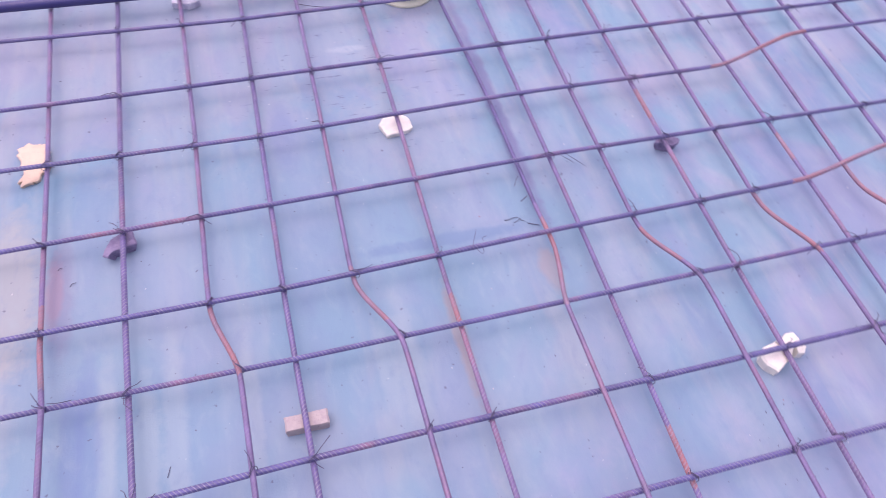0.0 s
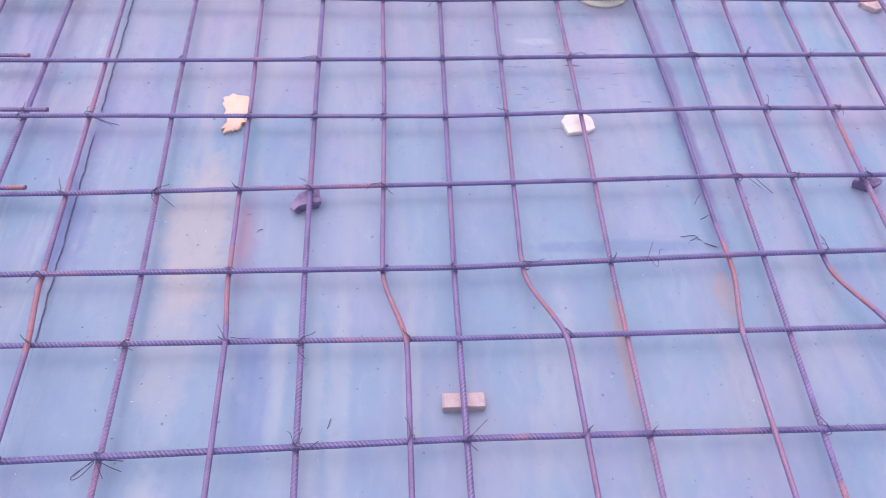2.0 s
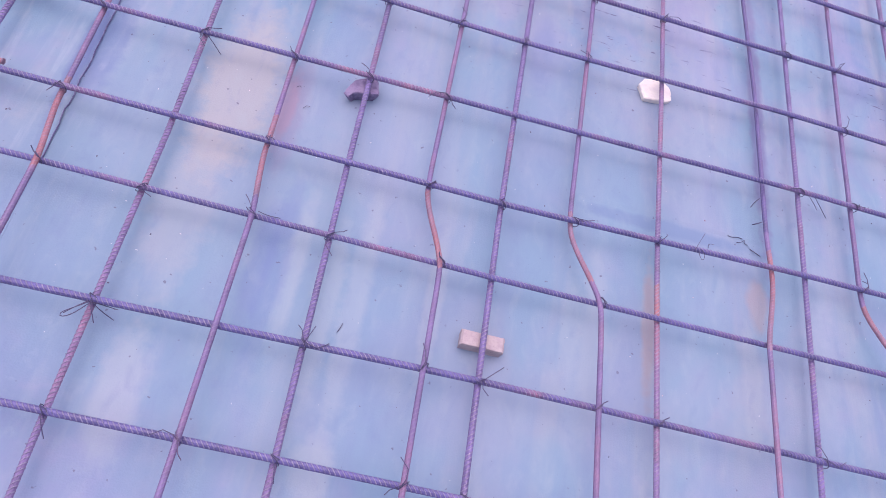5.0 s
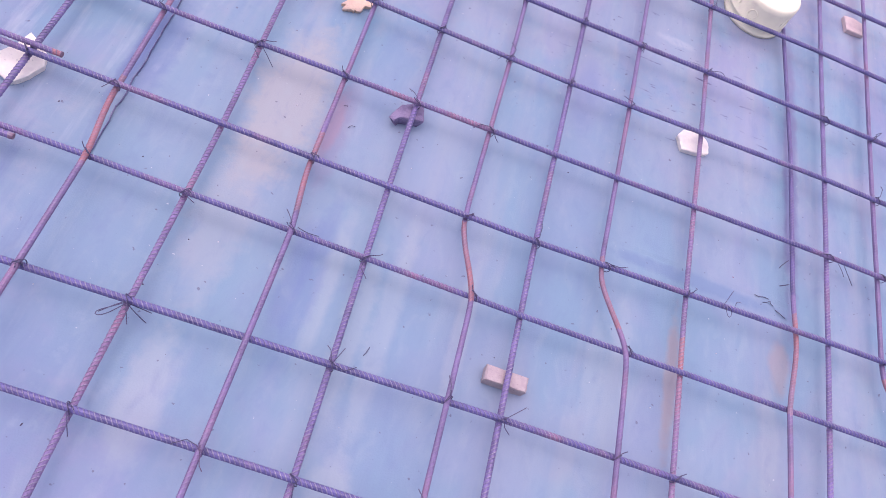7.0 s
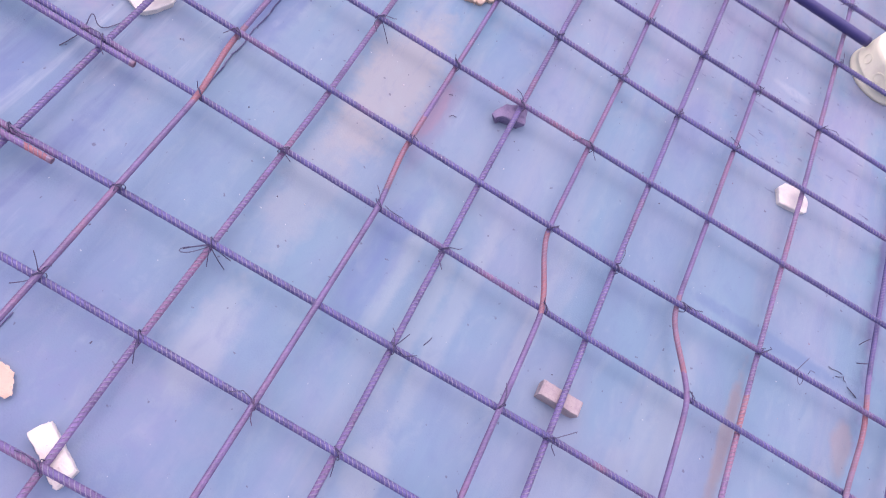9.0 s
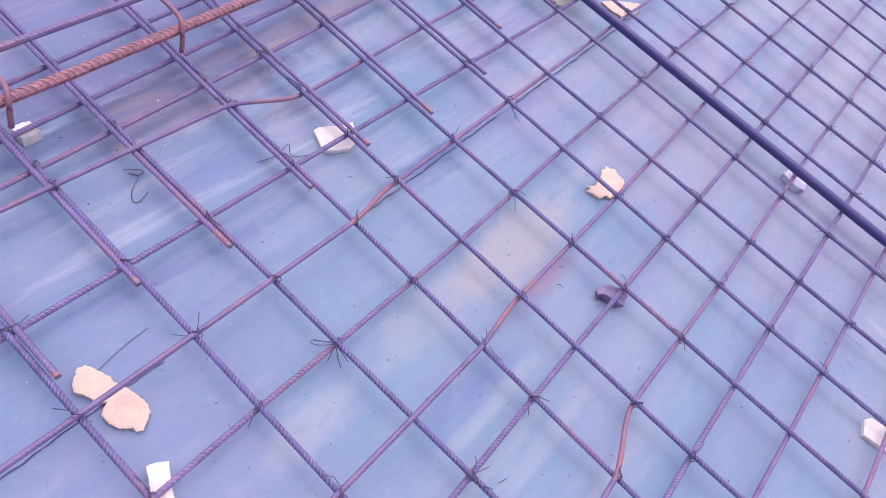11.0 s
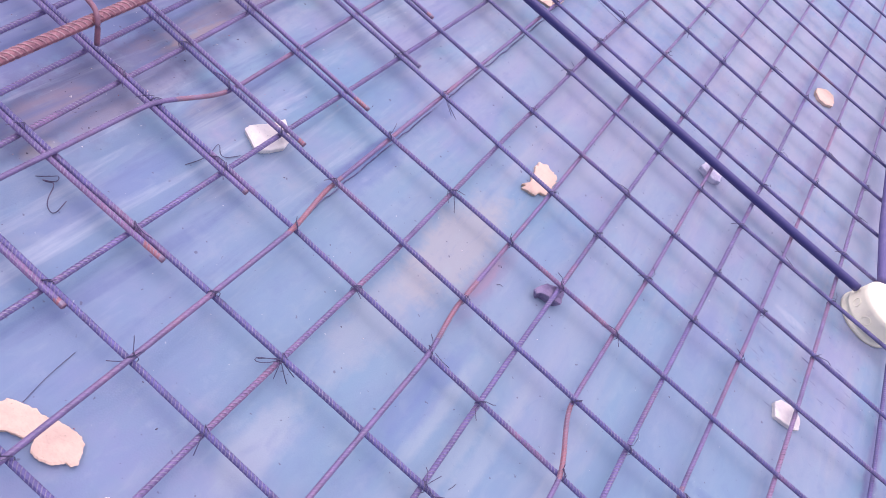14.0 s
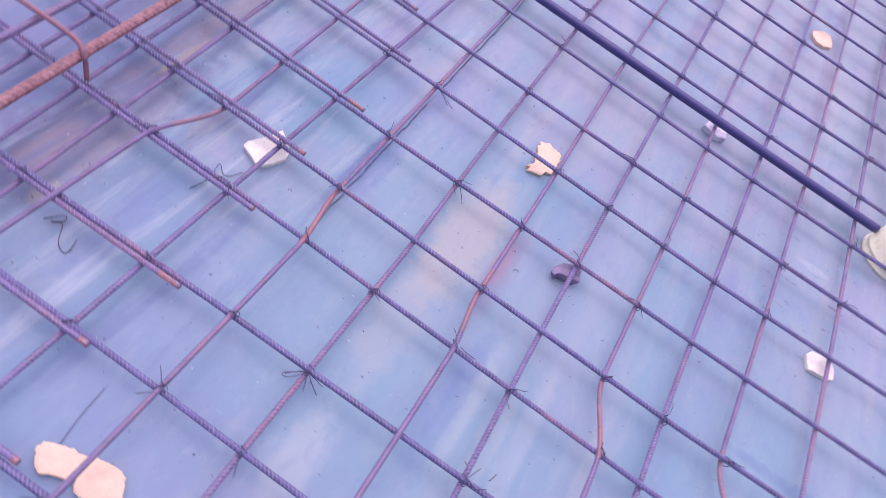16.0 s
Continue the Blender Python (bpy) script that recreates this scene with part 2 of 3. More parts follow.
def steel_material(name, rust, dark, rusty=((0.25, 0.12, 0.190), (0.37, 0.18, 0.245)), groove_shade=(0.035, 0.028, 0.075), rib_highlight=(0.60, 0.55, 0.65)):
    """Bar steel with mill scale; rust: how much of it is rusted, 0 to 1."""
    m, t, b = shader(name)
    p = place_of(t)
    info = t.nodes.new("ShaderNodeObjectInfo")
    off = node(t, "ShaderNodeVectorMath", [(0, p)], operation="ADD")
    t.links.new(node(t, "ShaderNodeMath", [(0, info.outputs["Random"])], operation="MULTIPLY").outputs[0], off.inputs[1])
    q = off.outputs[0]
    tone = noise_of(t, q, 34, 4)
    scale = ramp(t, tone, (0.3, tuple(c * 0.75 for c in dark)), (0.7, tuple(c * 1.35 for c in dark)))
    rs = ramp(t, noise_of(t, q, 110, 5, 0.7), (0.3, rusty[0]), (0.7, rusty[1]))
    lo = 0.78 - 0.55 * rust
    where = ramp(t, noise_of(t, q, 7.0, 5, 0.62), (lo - 0.10, grey(0)), (lo + 0.08, grey(1)))
    geo = t.nodes.new("ShaderNodeNewGeometry")
    worn = mix(t, where, scale, rs)
    # highlights painted on the rubbed ribs, shade painted into the creases between them
    rib = t.nodes.new("ShaderNodeAttribute")
    rib.attribute_name = "rib"
    bright = node(t, "ShaderNodeMath", [(0, rib.outputs["Fac"]), (1, ramp(t, noise_of(t, q, 60, 4), (0.33, grey(0.28)), (0.60, grey(0.92))))], operation="MULTIPLY")
    worn = mix(t, bright.outputs[0], worn, rib_highlight)
    worn = mix(t, ramp(t, geo.outputs["Pointiness"], (0.42, grey(0.55)), (0.495, grey(0))), worn, groove_shade)
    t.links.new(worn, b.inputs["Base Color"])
    t.links.new(ramp(t, tone, (0.3, grey(0.30)), (0.7, grey(0.50))), b.inputs["Roughness"])
    b.inputs["Specular IOR Level"].default_value = 0.7
    bumped(t, b, noise_of(t, q, 700, 2), 0.25, 0.001)
    return m


def mineral_material(name, light, shade, scale=60.0, rough=0.85):
    m, t, b = shader(name)
    p = place_of(t)
    n = noise_of(t, p, scale, 5, 0.6)
    c = ramp(t, n, (0.3, shade), (0.6, light))
    c = mix(t, ramp(t, noise_of(t, p, scale * 6, 2), (0.66, grey(0)), (0.74, grey(0.45))), c, tuple(0.5 * v for v in shade))
    t.links.new(c, b.inputs["Base Color"])
    b.inputs["Roughness"].default_value = rough
    bumped(t, b, noise_of(t, p, scale * 3, 4), 0.4, 0.002)
    return m


def plastic_material(name, light, shade, rough=0.4, dirt=0.5):
    m, t, b = shader(name)
    p = place_of(t)
    c = mix(t, ramp(t, noise_of(t, p, 38, 5, 0.65), (0.5, grey(0)), (0.75, grey(dirt))), light, shade)
    t.links.new(c, b.inputs["Base Color"])
    t.links.new(ramp(t, noise_of(t, p, 90, 3), (0.3, grey(rough - 0.08)), (0.7, grey(rough + 0.12))), b.inputs["Roughness"])
    bumped(t, b, noise_of(t, p, 300, 2), 0.08, 0.001)
    return m


DECK = deck_material()
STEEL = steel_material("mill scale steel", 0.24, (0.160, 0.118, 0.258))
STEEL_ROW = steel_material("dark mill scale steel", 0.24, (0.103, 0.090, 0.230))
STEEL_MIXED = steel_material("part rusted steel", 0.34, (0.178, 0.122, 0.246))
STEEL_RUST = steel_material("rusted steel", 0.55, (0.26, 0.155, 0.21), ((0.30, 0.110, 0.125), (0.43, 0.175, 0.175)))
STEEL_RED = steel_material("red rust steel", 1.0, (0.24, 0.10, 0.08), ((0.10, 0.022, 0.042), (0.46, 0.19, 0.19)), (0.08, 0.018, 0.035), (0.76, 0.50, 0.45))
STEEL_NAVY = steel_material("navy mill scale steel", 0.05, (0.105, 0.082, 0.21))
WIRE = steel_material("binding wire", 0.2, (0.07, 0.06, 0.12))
CREAM = mineral_material("cream stone", (0.80, 0.58, 0.41), (0.70, 0.50, 0.36))
WHITE = mineral_material("white marble", (0.88, 0.82, 0.68), (0.74, 0.66, 0.58), 40, 0.6)
PINK = mineral_material("pinkish mortar", (0.47, 0.39, 0.36), (0.38, 0.30, 0.30), 90)
PALE = mineral_material("pale pink mortar", (0.68, 0.54, 0.48), (0.56, 0.42, 0.40), 70)
DARK = mineral_material("dark slate", (0.27, 0.22, 0.32), (0.13, 0.10, 0.19), 70)
PVC = plastic_material("white pvc", (0.95, 0.90, 0.62), (0.80, 0.70, 0.52), 0.45, 0.6)
CONDUIT = plastic_material("dark conduit", (0.050, 0.045, 0.16), (0.085, 0.07, 0.17), 0.36, 0.6)
CONDUIT_DUSTY = plastic_material("dusty conduit", (0.115, 0.095, 0.23), (0.20, 0.17, 0.28), 0.5, 0.8)
CLEAR = mineral_material("grey glazed tile", (0.72, 0.70, 0.74), (0.38, 0.34, 0.46), 50, 0.3)
TAPE = plastic_material("dark tape", (0.10, 0.09, 0.19), (0.36, 0.36, 0.46), 0.35, 0.7)
SOIL = mineral_material("grey subfloor", (0.30, 0.28, 0.27), (0.20, 0.19, 0.19), 8)


# ---- builders ----
def part(name, bm, material, parent=None, label=""):
    """Links a bmesh as one mesh object, under parent where one is given."""
    me = bpy.data.meshes.new(name)
    bm.to_mesh(me)
    bm.free()
    me.materials.append(material)
    ob = new(name, me)
    if parent is not None:
        ob.parent = parent
    return tagged(ob, label)


def linked(name, me, parent=None, m=None):
    ob = new(name, me)
    if parent is not None:
        ob.parent = parent
    if m is not None:
        ob.matrix_basis = m
    return ob


def smoothed(points, step=0.012, rounds=3):
    """A polyline with its corners rounded, sampled at even steps."""
    p = np.array(points, float)
    for _ in range(rounds):
        a, b = p[:-1], p[1:]
        q = np.empty((2 * len(a), 3))
        ln = np.linalg.norm(b - a, axis=1)[:, None]
        k = np.minimum(0.25, 0.02 / ln)
        q[0::2], q[1::2] = a + k * (b - a), b - k * (b - a)
        p = np.vstack([p[:1], q[1:-1], p[-1:]])
    s = np.r_[0, np.cumsum(np.linalg.norm(np.diff(p, axis=0), axis=1))]
    u = np.arange(0, s[-1], step)
    return np.stack([np.interp(u, s, p[:, i]) for i in range(3)], 1)


def tube_mesh(name, points, radius, material, pitch=0.0, rib=0.0, sides=8, detail=None, caps=True, spin=0.0, lean=0.60):
    """A round bar along points. pitch and rib: spacing and height of slanted ribs, inside the box detail (x0, x1, y0, y1)."""
    p = np.array(points, float)
    s = np.r_[0, np.cumsum(np.linalg.norm(np.diff(p, axis=0), axis=1))]
    if pitch:
        u, k, n = [0.0], [0.0], 0
        at = 0.0
        while at < s[-1] - pitch:
            x, y = np.interp(at, s, p[:, 0]), np.interp(at, s, p[:, 1])
            if detail is None or (detail[0] < x < detail[1] and detail[2] < y < detail[3]):
                for f, h in ((0.0, 0.0), (0.66, 0.0), (0.76, 1.0), (0.90, 1.0)):
                    u.append(at + 1e-4 + f * pitch)
                    k.append(h)
                at += pitch
            else:
                u.append(at + 1e-4)
                k.append(0.0)
                at += 0.03
        u.append(s[-1])
        k.append(0.0)
        u, k = np.array(u), np.array(k)
    else:
        u, k = s, np.zeros(len(s))
    def along(v):
        return np.stack([np.interp(v, s, p[:, i]) for i in range(3)], 1)
    c = along(u)
    d = along(np.minimum(u + 0.004, s[-1])) - along(np.maximum(u - 0.004, 0))
    d /= np.linalg.norm(d, axis=1)[:, None]
    up = np.where(np.abs(d[:, 2:3]) > 0.9, [[0.0, 1.0, 0.0]], [[0.0, 0.0, 1.0]])
    side = np.cross(d, up)
    side /= np.linalg.norm(side, axis=1)[:, None]
    up = np.cross(side, d)
    ang = 2 * np.pi * np.arange(sides) / sides + spin
    r = radius + rib * k[:, None] * np.abs(np.sin(ang))[None] + (0.5 * rib * (np.abs(np.cos(ang)) > 0.95))[None]
    even = np.clip(np.minimum(u, s[-1] - u) / 0.02, 0, 1)[:, None, None]  # cut square at both ends
    slant = even * (lean * pitch * np.cos(ang))[None, :, None] * d[:, None] if pitch else 0.0
    v = c[:, None] + r[..., None] * (np.cos(ang)[None, :, None] * side[:, None] + np.sin(ang)[None, :, None] * up[:, None]) + slant
    n = len(c)
    i = np.arange(n - 1)[:, None] * sides
    j = np.arange(sides)[None]
    q = np.stack([i + j, i + (j + 1) % sides, i + sides + (j + 1) % sides, i + sides + j], -1).reshape(-1, 4)
    faces = q.tolist()
    if caps:
        faces += [list(range(sides))[::-1], list(range((n - 1) * sides, n * sides))]
    me = bpy.data.meshes.new(name)
    me.from_pydata(v.reshape(-1, 3).tolist(), [], faces)
    me.polygons.foreach_set("use_smooth", [not pitch] * len(me.polygons))
    if pitch:
        me.attributes.new("rib", "FLOAT", "POINT").data.foreach_set("value", (min(1.0, rib / 0.001) * k[:, None] * np.abs(np.sin(ang))[None] ** 0.5).ravel())
    me.materials.append(material)
    return me


def wavy(points, amount, seed, z_amount=0.0):
    """The slight bends of a bar that was laid by hand."""
    p = smoothed(points)
    for n, q in enumerate(p):
        s = 0.012 * n
        q[0] += amount * noise.noise((s * 2.3, seed * 7.1, 0.3))
        q[1] += amount * noise.noise((s * 2.3, seed * 7.1, 9.3))
        q[2] += z_amount * noise.noise((s * 3.0, seed * 7.1, 4.3))
    return p


def chip(name, x, y, outline, height, material, turn=0.0, seed=0, ragged=0.06, z=0.0, tilt=0.0, under=0.97, label="", category="", group=""):
    """A broken flat piece: an outline in metres, extruded, with chipped and rounded edges."""
    rnd = random.Random(seed)
    if sum(p[0] * q[1] - p[1] * q[0] for p, q in zip(outline, outline[1:] + outline[:1])) < 0:
        outline = outline[::-1]
    bm = bmesh.new()
    ring = []
    n = len(outline)
    for i, (a, b) in enumerate(outline):
        c, d = outline[(i + 1) % n]
        steps = 5
        for k in range(steps):
            f = k / steps
            size = max(abs(c - a), abs(d - b))
            ring.append((a + f * (c - a) + rnd.uniform(-0.5, 0.5) * ragged * size * (k > 0), b + f * (d - b) + rnd.uniform(-0.5, 0.5) * ragged * size * (k > 0)))
    lower = [bm.verts.new((a * under, b * under, 0)) for a, b in ring]
    waist = [bm.verts.new((a * (1 + 0.03 * rnd.random()), b * (1 + 0.03 * rnd.random()), height * rnd.uniform(0.84, 0.90))) for a, b in ring]
    upper = [bm.verts.new((a * 0.93, b * 0.93, height * rnd.uniform(0.985, 1.0))) for a, b in ring]
    inner = [bm.verts.new((a * 0.5, b * 0.5, height * rnd.uniform(0.99, 1.01))) for a, b in ring]
    m = len(ring)
    bm.faces.new(lower[::-1])
    for r0, r1 in ((lower, waist), (waist, upper), (upper, inner)):
        for i in range(m):
            bm.faces.new((r0[i], r0[(i + 1) % m], r1[(i + 1) % m], r1[i]))
    bm.faces.new(inner)
    ob = part(name, bm, material)
    ob.matrix_basis = pose(x, y, z, tilt, 0, turn)
    return tagged(ob, label, category, group)


def box_outline(w, d):
    return [(-w / 2, -d / 2), (w / 2, -d / 2), (w / 2, d / 2), (-w / 2, d / 2)]


# ---- ground and deck ----
bm = bmesh.new()
bmesh.ops.create_grid(bm, x_segments=2, y_segments=2, size=400)
ground = part("ground", bm, SOIL)
ground.location.z = -0.022
tagged(ground, "plain grey ground below the shuttering", "ground", kind="structure")

floor = tagged(new("floor"), "worn blue shuttering deck with pale streaks", "floor", kind="structure")
def joint_x(y):
    """The joint between the two sheets, which runs slightly askew."""
    return -0.6225 - 0.025 * y


for side in (-1, 1):
    bm = bmesh.new()
    near, far = joint_x(-2.2) + 0.00005 * side, joint_x(4.2) + 0.00005 * side
    corners = [(near, -2.2), (3.2 * side, -2.2), (3.2 * side, 4.2), (far, 4.2)][::side]
    low = [bm.verts.new((x, y, -0.021)) for x, y in corners]
    top = [bm.verts.new((x, y, 0.0)) for x, y in corners]
    bm.faces.new(low[::-1]), bm.faces.new(top)
    for i in range(4):
        bm.faces.new((low[i], low[(i + 1) % 4], top[(i + 1) % 4], top[i]))
    bmesh.ops.bevel(bm, geom=list(bm.edges), offset=0.0002, segments=1, affect="EDGES")
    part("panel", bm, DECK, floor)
bm = bmesh.new()
low = [bm.verts.new((x, y, -0.0003)) for x, y in ((0.108, 0.190), (0.460, 0.190), (0.460, 4.195), (0.108, 4.195))]
top = [bm.verts.new((x, y, 0.0004)) for x, y in ((0.113, 0.203), (0.455, 0.203), (0.455, 4.185), (0.113, 4.185))]
bm.faces.new(low[::-1]), bm.faces.new(top)
for i in range(4):
    bm.faces.new((low[i], low[(i + 1) % 4], top[(i + 1) % 4], top[i]))
part("panel", bm, DECK, floor, "thin greyer sheet lapped over the deck")

# ---- reinforcement ----
R = 0.0039
PITCH, RIB = 0.0060, 0.0010
NEAR = (-1.15, 1.25, -0.62, 1.35)
Z_COLUMN, Z_ROW, Z_OVER = 0.0270, 0.0362, 0.0452
Y0, Y1, X0, X1 = -1.0, 2.75, -1.75, 1.95

# bars that run away from the camera: x at y = -0.3, 0.1, 0.5 and 1.0
STRAIGHT = [(-0.9420, -0.9630, -0.9890, -1.0250), (-0.7450, -0.7475, -0.7499, -0.7530), (-0.4788, -0.4793, -0.4935, -0.5060),
            (-0.2234, -0.2328, -0.2378, -0.2405), (0.0033, -0.0014, 0.0020, 0.0080), (0.2536, 0.2509, 0.2565, 0.2577),
            (0.4958, 0.5054, 0.5114, 0.5176), (0.7333, 0.7390, 0.7500, 0.7630), (0.9640, 0.9740, 0.9807, 0.9919),
            (1.1680, 1.1840, 1.2130, 1.2430), (-1.0940, -1.1297, -1.1654, -1.2100), (-1.0100, -1.0370, -1.0635, -1.0970),
            (-1.4000, -1.4062, -1.4123, -1.4200), (1.4800, 1.4862, 1.4923, 1.5000), (1.7200, 1.7262, 1.7323, 1.7400)]
# cranked ones: x at y = -0.3, at both ends of the crank, at y = 0.5 and 1.0, height far
CRANKED = [(-0.8937, -0.8914, -0.8586, -0.8733, -0.8923, Z_COLUMN), (-0.6020, -0.6047, -0.6287, -0.6376, -0.6499, Z_COLUMN),
           (-0.3313, -0.3342, -0.3500, -0.3561, -0.3715, Z_COLUMN), (-0.0738, -0.0763, -0.1137, -0.1111, -0.1180, Z_COLUMN),
           (0.1633, 0.1585, 0.1076, 0.1159, 0.1250, Z_COLUMN), (0.4196, 0.4183, 0.4480, 0.4460, 0.4250, 0.0200),
           (0.6530, 0.6583, 0.6068, 0.6156, 0.6332, Z_COLUMN), (0.8881, 0.8881, 0.8512, 0.8641, 0.8768, Z_COLUMN),
           (1.1150, 1.1150, 1.0660, 1.0865, 1.1150, Z_COLUMN), (1.3700, 1.3700, 1.3500, 1.3521, 1.3550, Z_COLUMN)]
# bars across: y at x = -0.9, -0.6, 0, 0.5 and 1.0
ACROSS = [(-0.6115, -0.6100, -0.6000, -0.5980, -0.6000), (-0.4490, -0.4480, -0.4410, -0.4410, -0.4430), (-0.2911, -0.2900, -0.2930, -0.2961, -0.3004),
          (-0.1653, -0.1575, -0.1482, -0.1508, -0.1519), (0.0034, 0.0052, 0.0002, 0.0021, 0.0061), (0.1231, 0.1235, 0.1222, 0.1393, 0.1464),
          (0.2761, 0.2777, 0.2895, 0.3009, 0.3012), (0.4524, 0.4531, 0.4483, 0.4669, 0.4662), (0.5969, 0.5976, 0.6034, 0.6147, 0.6208),
          (0.7970, 0.7950, 0.7860, 0.7995, 0.7933), (0.9830, 0.9770, 0.9700, 0.9770, 0.9850), (1.1300, 1.1320, 1.1340, 1.1500, 1.1620),
          (1.3220, 1.3190, 1.3000, 1.3010, 1.3100), (1.5000, 1.4940, 1.4760, 1.4700, 1.4750), (1.7050, 1.6910, 1.6630, 1.6550, 1.6600),
          (1.9000, 1.8850, 1.8500, 1.8380, 1.8400), (2.1100, 2.0900, 2.0320, 2.0200, 2.0200), (2.2600, 2.2500, 2.2380, 2.2250, 2.2200),
          (2.4600, 2.4550, 2.4400, 2.4200, 2.4100)]
RAISED = (5, 7, 9, 11, 13)


def bar(points, seed, material, label, group, radius=R, pitch=PITCH, rib=RIB, wave=0.0009, zw=0.0004):
    me = tube_mesh("reinforcing_bar", wavy(points, wave, seed, zw), radius, material, pitch, rib, 10, NEAR, spin=seed * 0.9)
    return tagged(new("reinforcing_bar", me), label, "rebar", group)


# stretches of the straight bars that have rusted more
WEATHERED = {5: ((0.0, 0.06),), 6: ((-0.31, -0.22),), 7: ((0.36, 0.44),), 8: ((0.20, 0.27),)}

def straight_x(m, y):
    """Where a straight bar lies at y; it runs on beyond its known stretch as it ends there."""
    a, b, c, d = STRAIGHT[m]
    lean = (d - a) / 1.3
    return float(np.interp(y, (Y0, -0.3, 0.1, 0.5, 1.0, Y1), (a + lean * (Y0 + 0.3), a, b, c, d, d + 0.3 * lean * (Y1 - 1.0))))


def cranked_x(m, y):
    a, b, c, d, e, z = CRANKED[m]
    return float(np.interp(y, (Y0, -0.3, 0.0, 0.14, 0.5, 1.0, Y1), (a - (b - a), a, b, c, d, e, e + 0.3 * (e - c))))


for n in range(len(STRAIGHT)):
    pts = [(straight_x(n, y), y, Z_COLUMN) for y in (Y0, -0.3, 0.1, 0.5, 1.0, Y1)]
    ob = bar(pts, n + 1, STEEL_MIXED if n in (0, 2, 5, 7) else STEEL,
        "straight ribbed steel bar with patches of rust" if n in (0, 2, 5, 7) else "straight ribbed dark steel bar on cover blocks", "lower mesh bars")
    if n in WEATHERED:
        ob.data.materials.append(STEEL_RUST)
        ys = np.empty(len(ob.data.polygons) * 3)
        ob.data.polygons.foreach_get("center", ys)
        ob.data.polygons.foreach_set("material_index", [int(any(a < y < b for a, b in WEATHERED[n])) for y in ys[1::3]])

for n, (first, near, kink, mid, far, z) in enumerate(CRANKED):
    k = (mid - kink) / 0.36
    low = min(z, Z_COLUMN)
    top = 0.001 * (n % 3)
    pts = [(cranked_x(n, Y0), Y0, Z_OVER + top), (first, -0.3, Z_OVER + top), (near, -0.03, Z_OVER + top), (near - 0.06 * (near - kink), 0.006, Z_OVER - 0.001),
           (kink + 0.06 * (near - kink), 0.098, Z_COLUMN + 0.001), (kink, 0.140, Z_COLUMN - 0.001), (kink + 0.06 * k, 0.20, low), (mid, 0.5, low), (far, 1.0, low), (cranked_x(n, Y1), Y1, low)]
    ob = bar(pts, n + 31, STEEL_MIXED, "cranked steel bar, rusted at its bend", "cranked bars", rib=0.0003)
    ob.data.materials.append(STEEL_RUST)
    ys = np.empty(len(ob.data.polygons) * 3)
    ob.data.polygons.foreach_get("center", ys)
    reach = (0.075 + 0.03 * (n % 3), 0.02 + 0.04 * (n % 2))
    ob.data.materials.append(STEEL_NAVY)
    ob.data.polygons.foreach_set("material_index", [2 if z < 0.025 and y > 0.21 else int(-reach[1] + 0.05 < y < reach[0] + 0.04) for y in ys[1::3]])

def row_y(n, x):
    return float(np.interp(x, (-0.9, -0.6, 0, 0.5, 1.0), ACROSS[n]))


CROSS = []
for n, (e, a, b, c, d) in enumerate(ACROSS):
    pts = [(X0, e + 0.5 * (e - a), Z_ROW), (-0.9, e, Z_ROW), (-0.6, a, Z_ROW), (0, b, Z_ROW), (0.5, c, Z_ROW)]
    if n in RAISED:
        pts += [(0.965, d, Z_ROW), (1.075, d + 0.004, Z_ROW + 0.052), (1.11, d + 0.005, Z_ROW + 0.060), (X1, d + 0.01, Z_ROW + 0.062)]
    else:
        pts += [(1.0, d, Z_ROW), (X1, d + 0.3 * (d - c), Z_ROW)]
    ob = bar(pts, n + 61, STEEL_ROW, "ribbed steel bar bent upwards near the edge beam" if n in RAISED else "ribbed dark steel bar tied across the mesh", "upper mesh bars")
    if n in RAISED:
        ob.data.materials.append(STEEL_RUST)
        xs = np.empty(len(ob.data.polygons) * 3)
        ob.data.polygons.foreach_get("center", xs)
        ob.data.polygons.foreach_set("material_index", [int(0.93 < x < 1.13) for x in xs[0::3]])
    CROSS.append(ob)

# lapped extra bars beside the cross bars, with rusty cut ends
for n, (end, off) in enumerate([(-0.655, 0.011), (-0.696, -0.0075), (-0.682, -0.0095), (-0.689, -0.0105), (-0.695, 0.012), (-0.690, 0.012), (-0.695, 0.014), (-0.770, 0.013), (-0.76, 0.012), (-0.78, -0.011), (-0.75, 0.011)]):
    e, a = ACROSS[n + 1][:2]
    pts = [(X0, e + 0.5 * (e - a) + off * 0.9, Z_ROW + 0.004), (-0.9, e + off, Z_ROW + 0.003), (end, row_y(n + 1, end) + off, Z_ROW + 0.001)]
    ob = bar(pts, n + 91, STEEL, "short lapped steel bar with a rusty cut end", "lapped bars", wave=0.0015)
    ob.data.materials.append(STEEL_RUST)
    xs = np.empty(len(ob.data.polygons) * 3)
    ob.data.polygons.foreach_get("center", xs)
    tip = 0.012 + 0.012 * (n % 3)
    ob.data.polygons.foreach_set("material_index", [int(x > end - tip) for x in xs[0::3]])

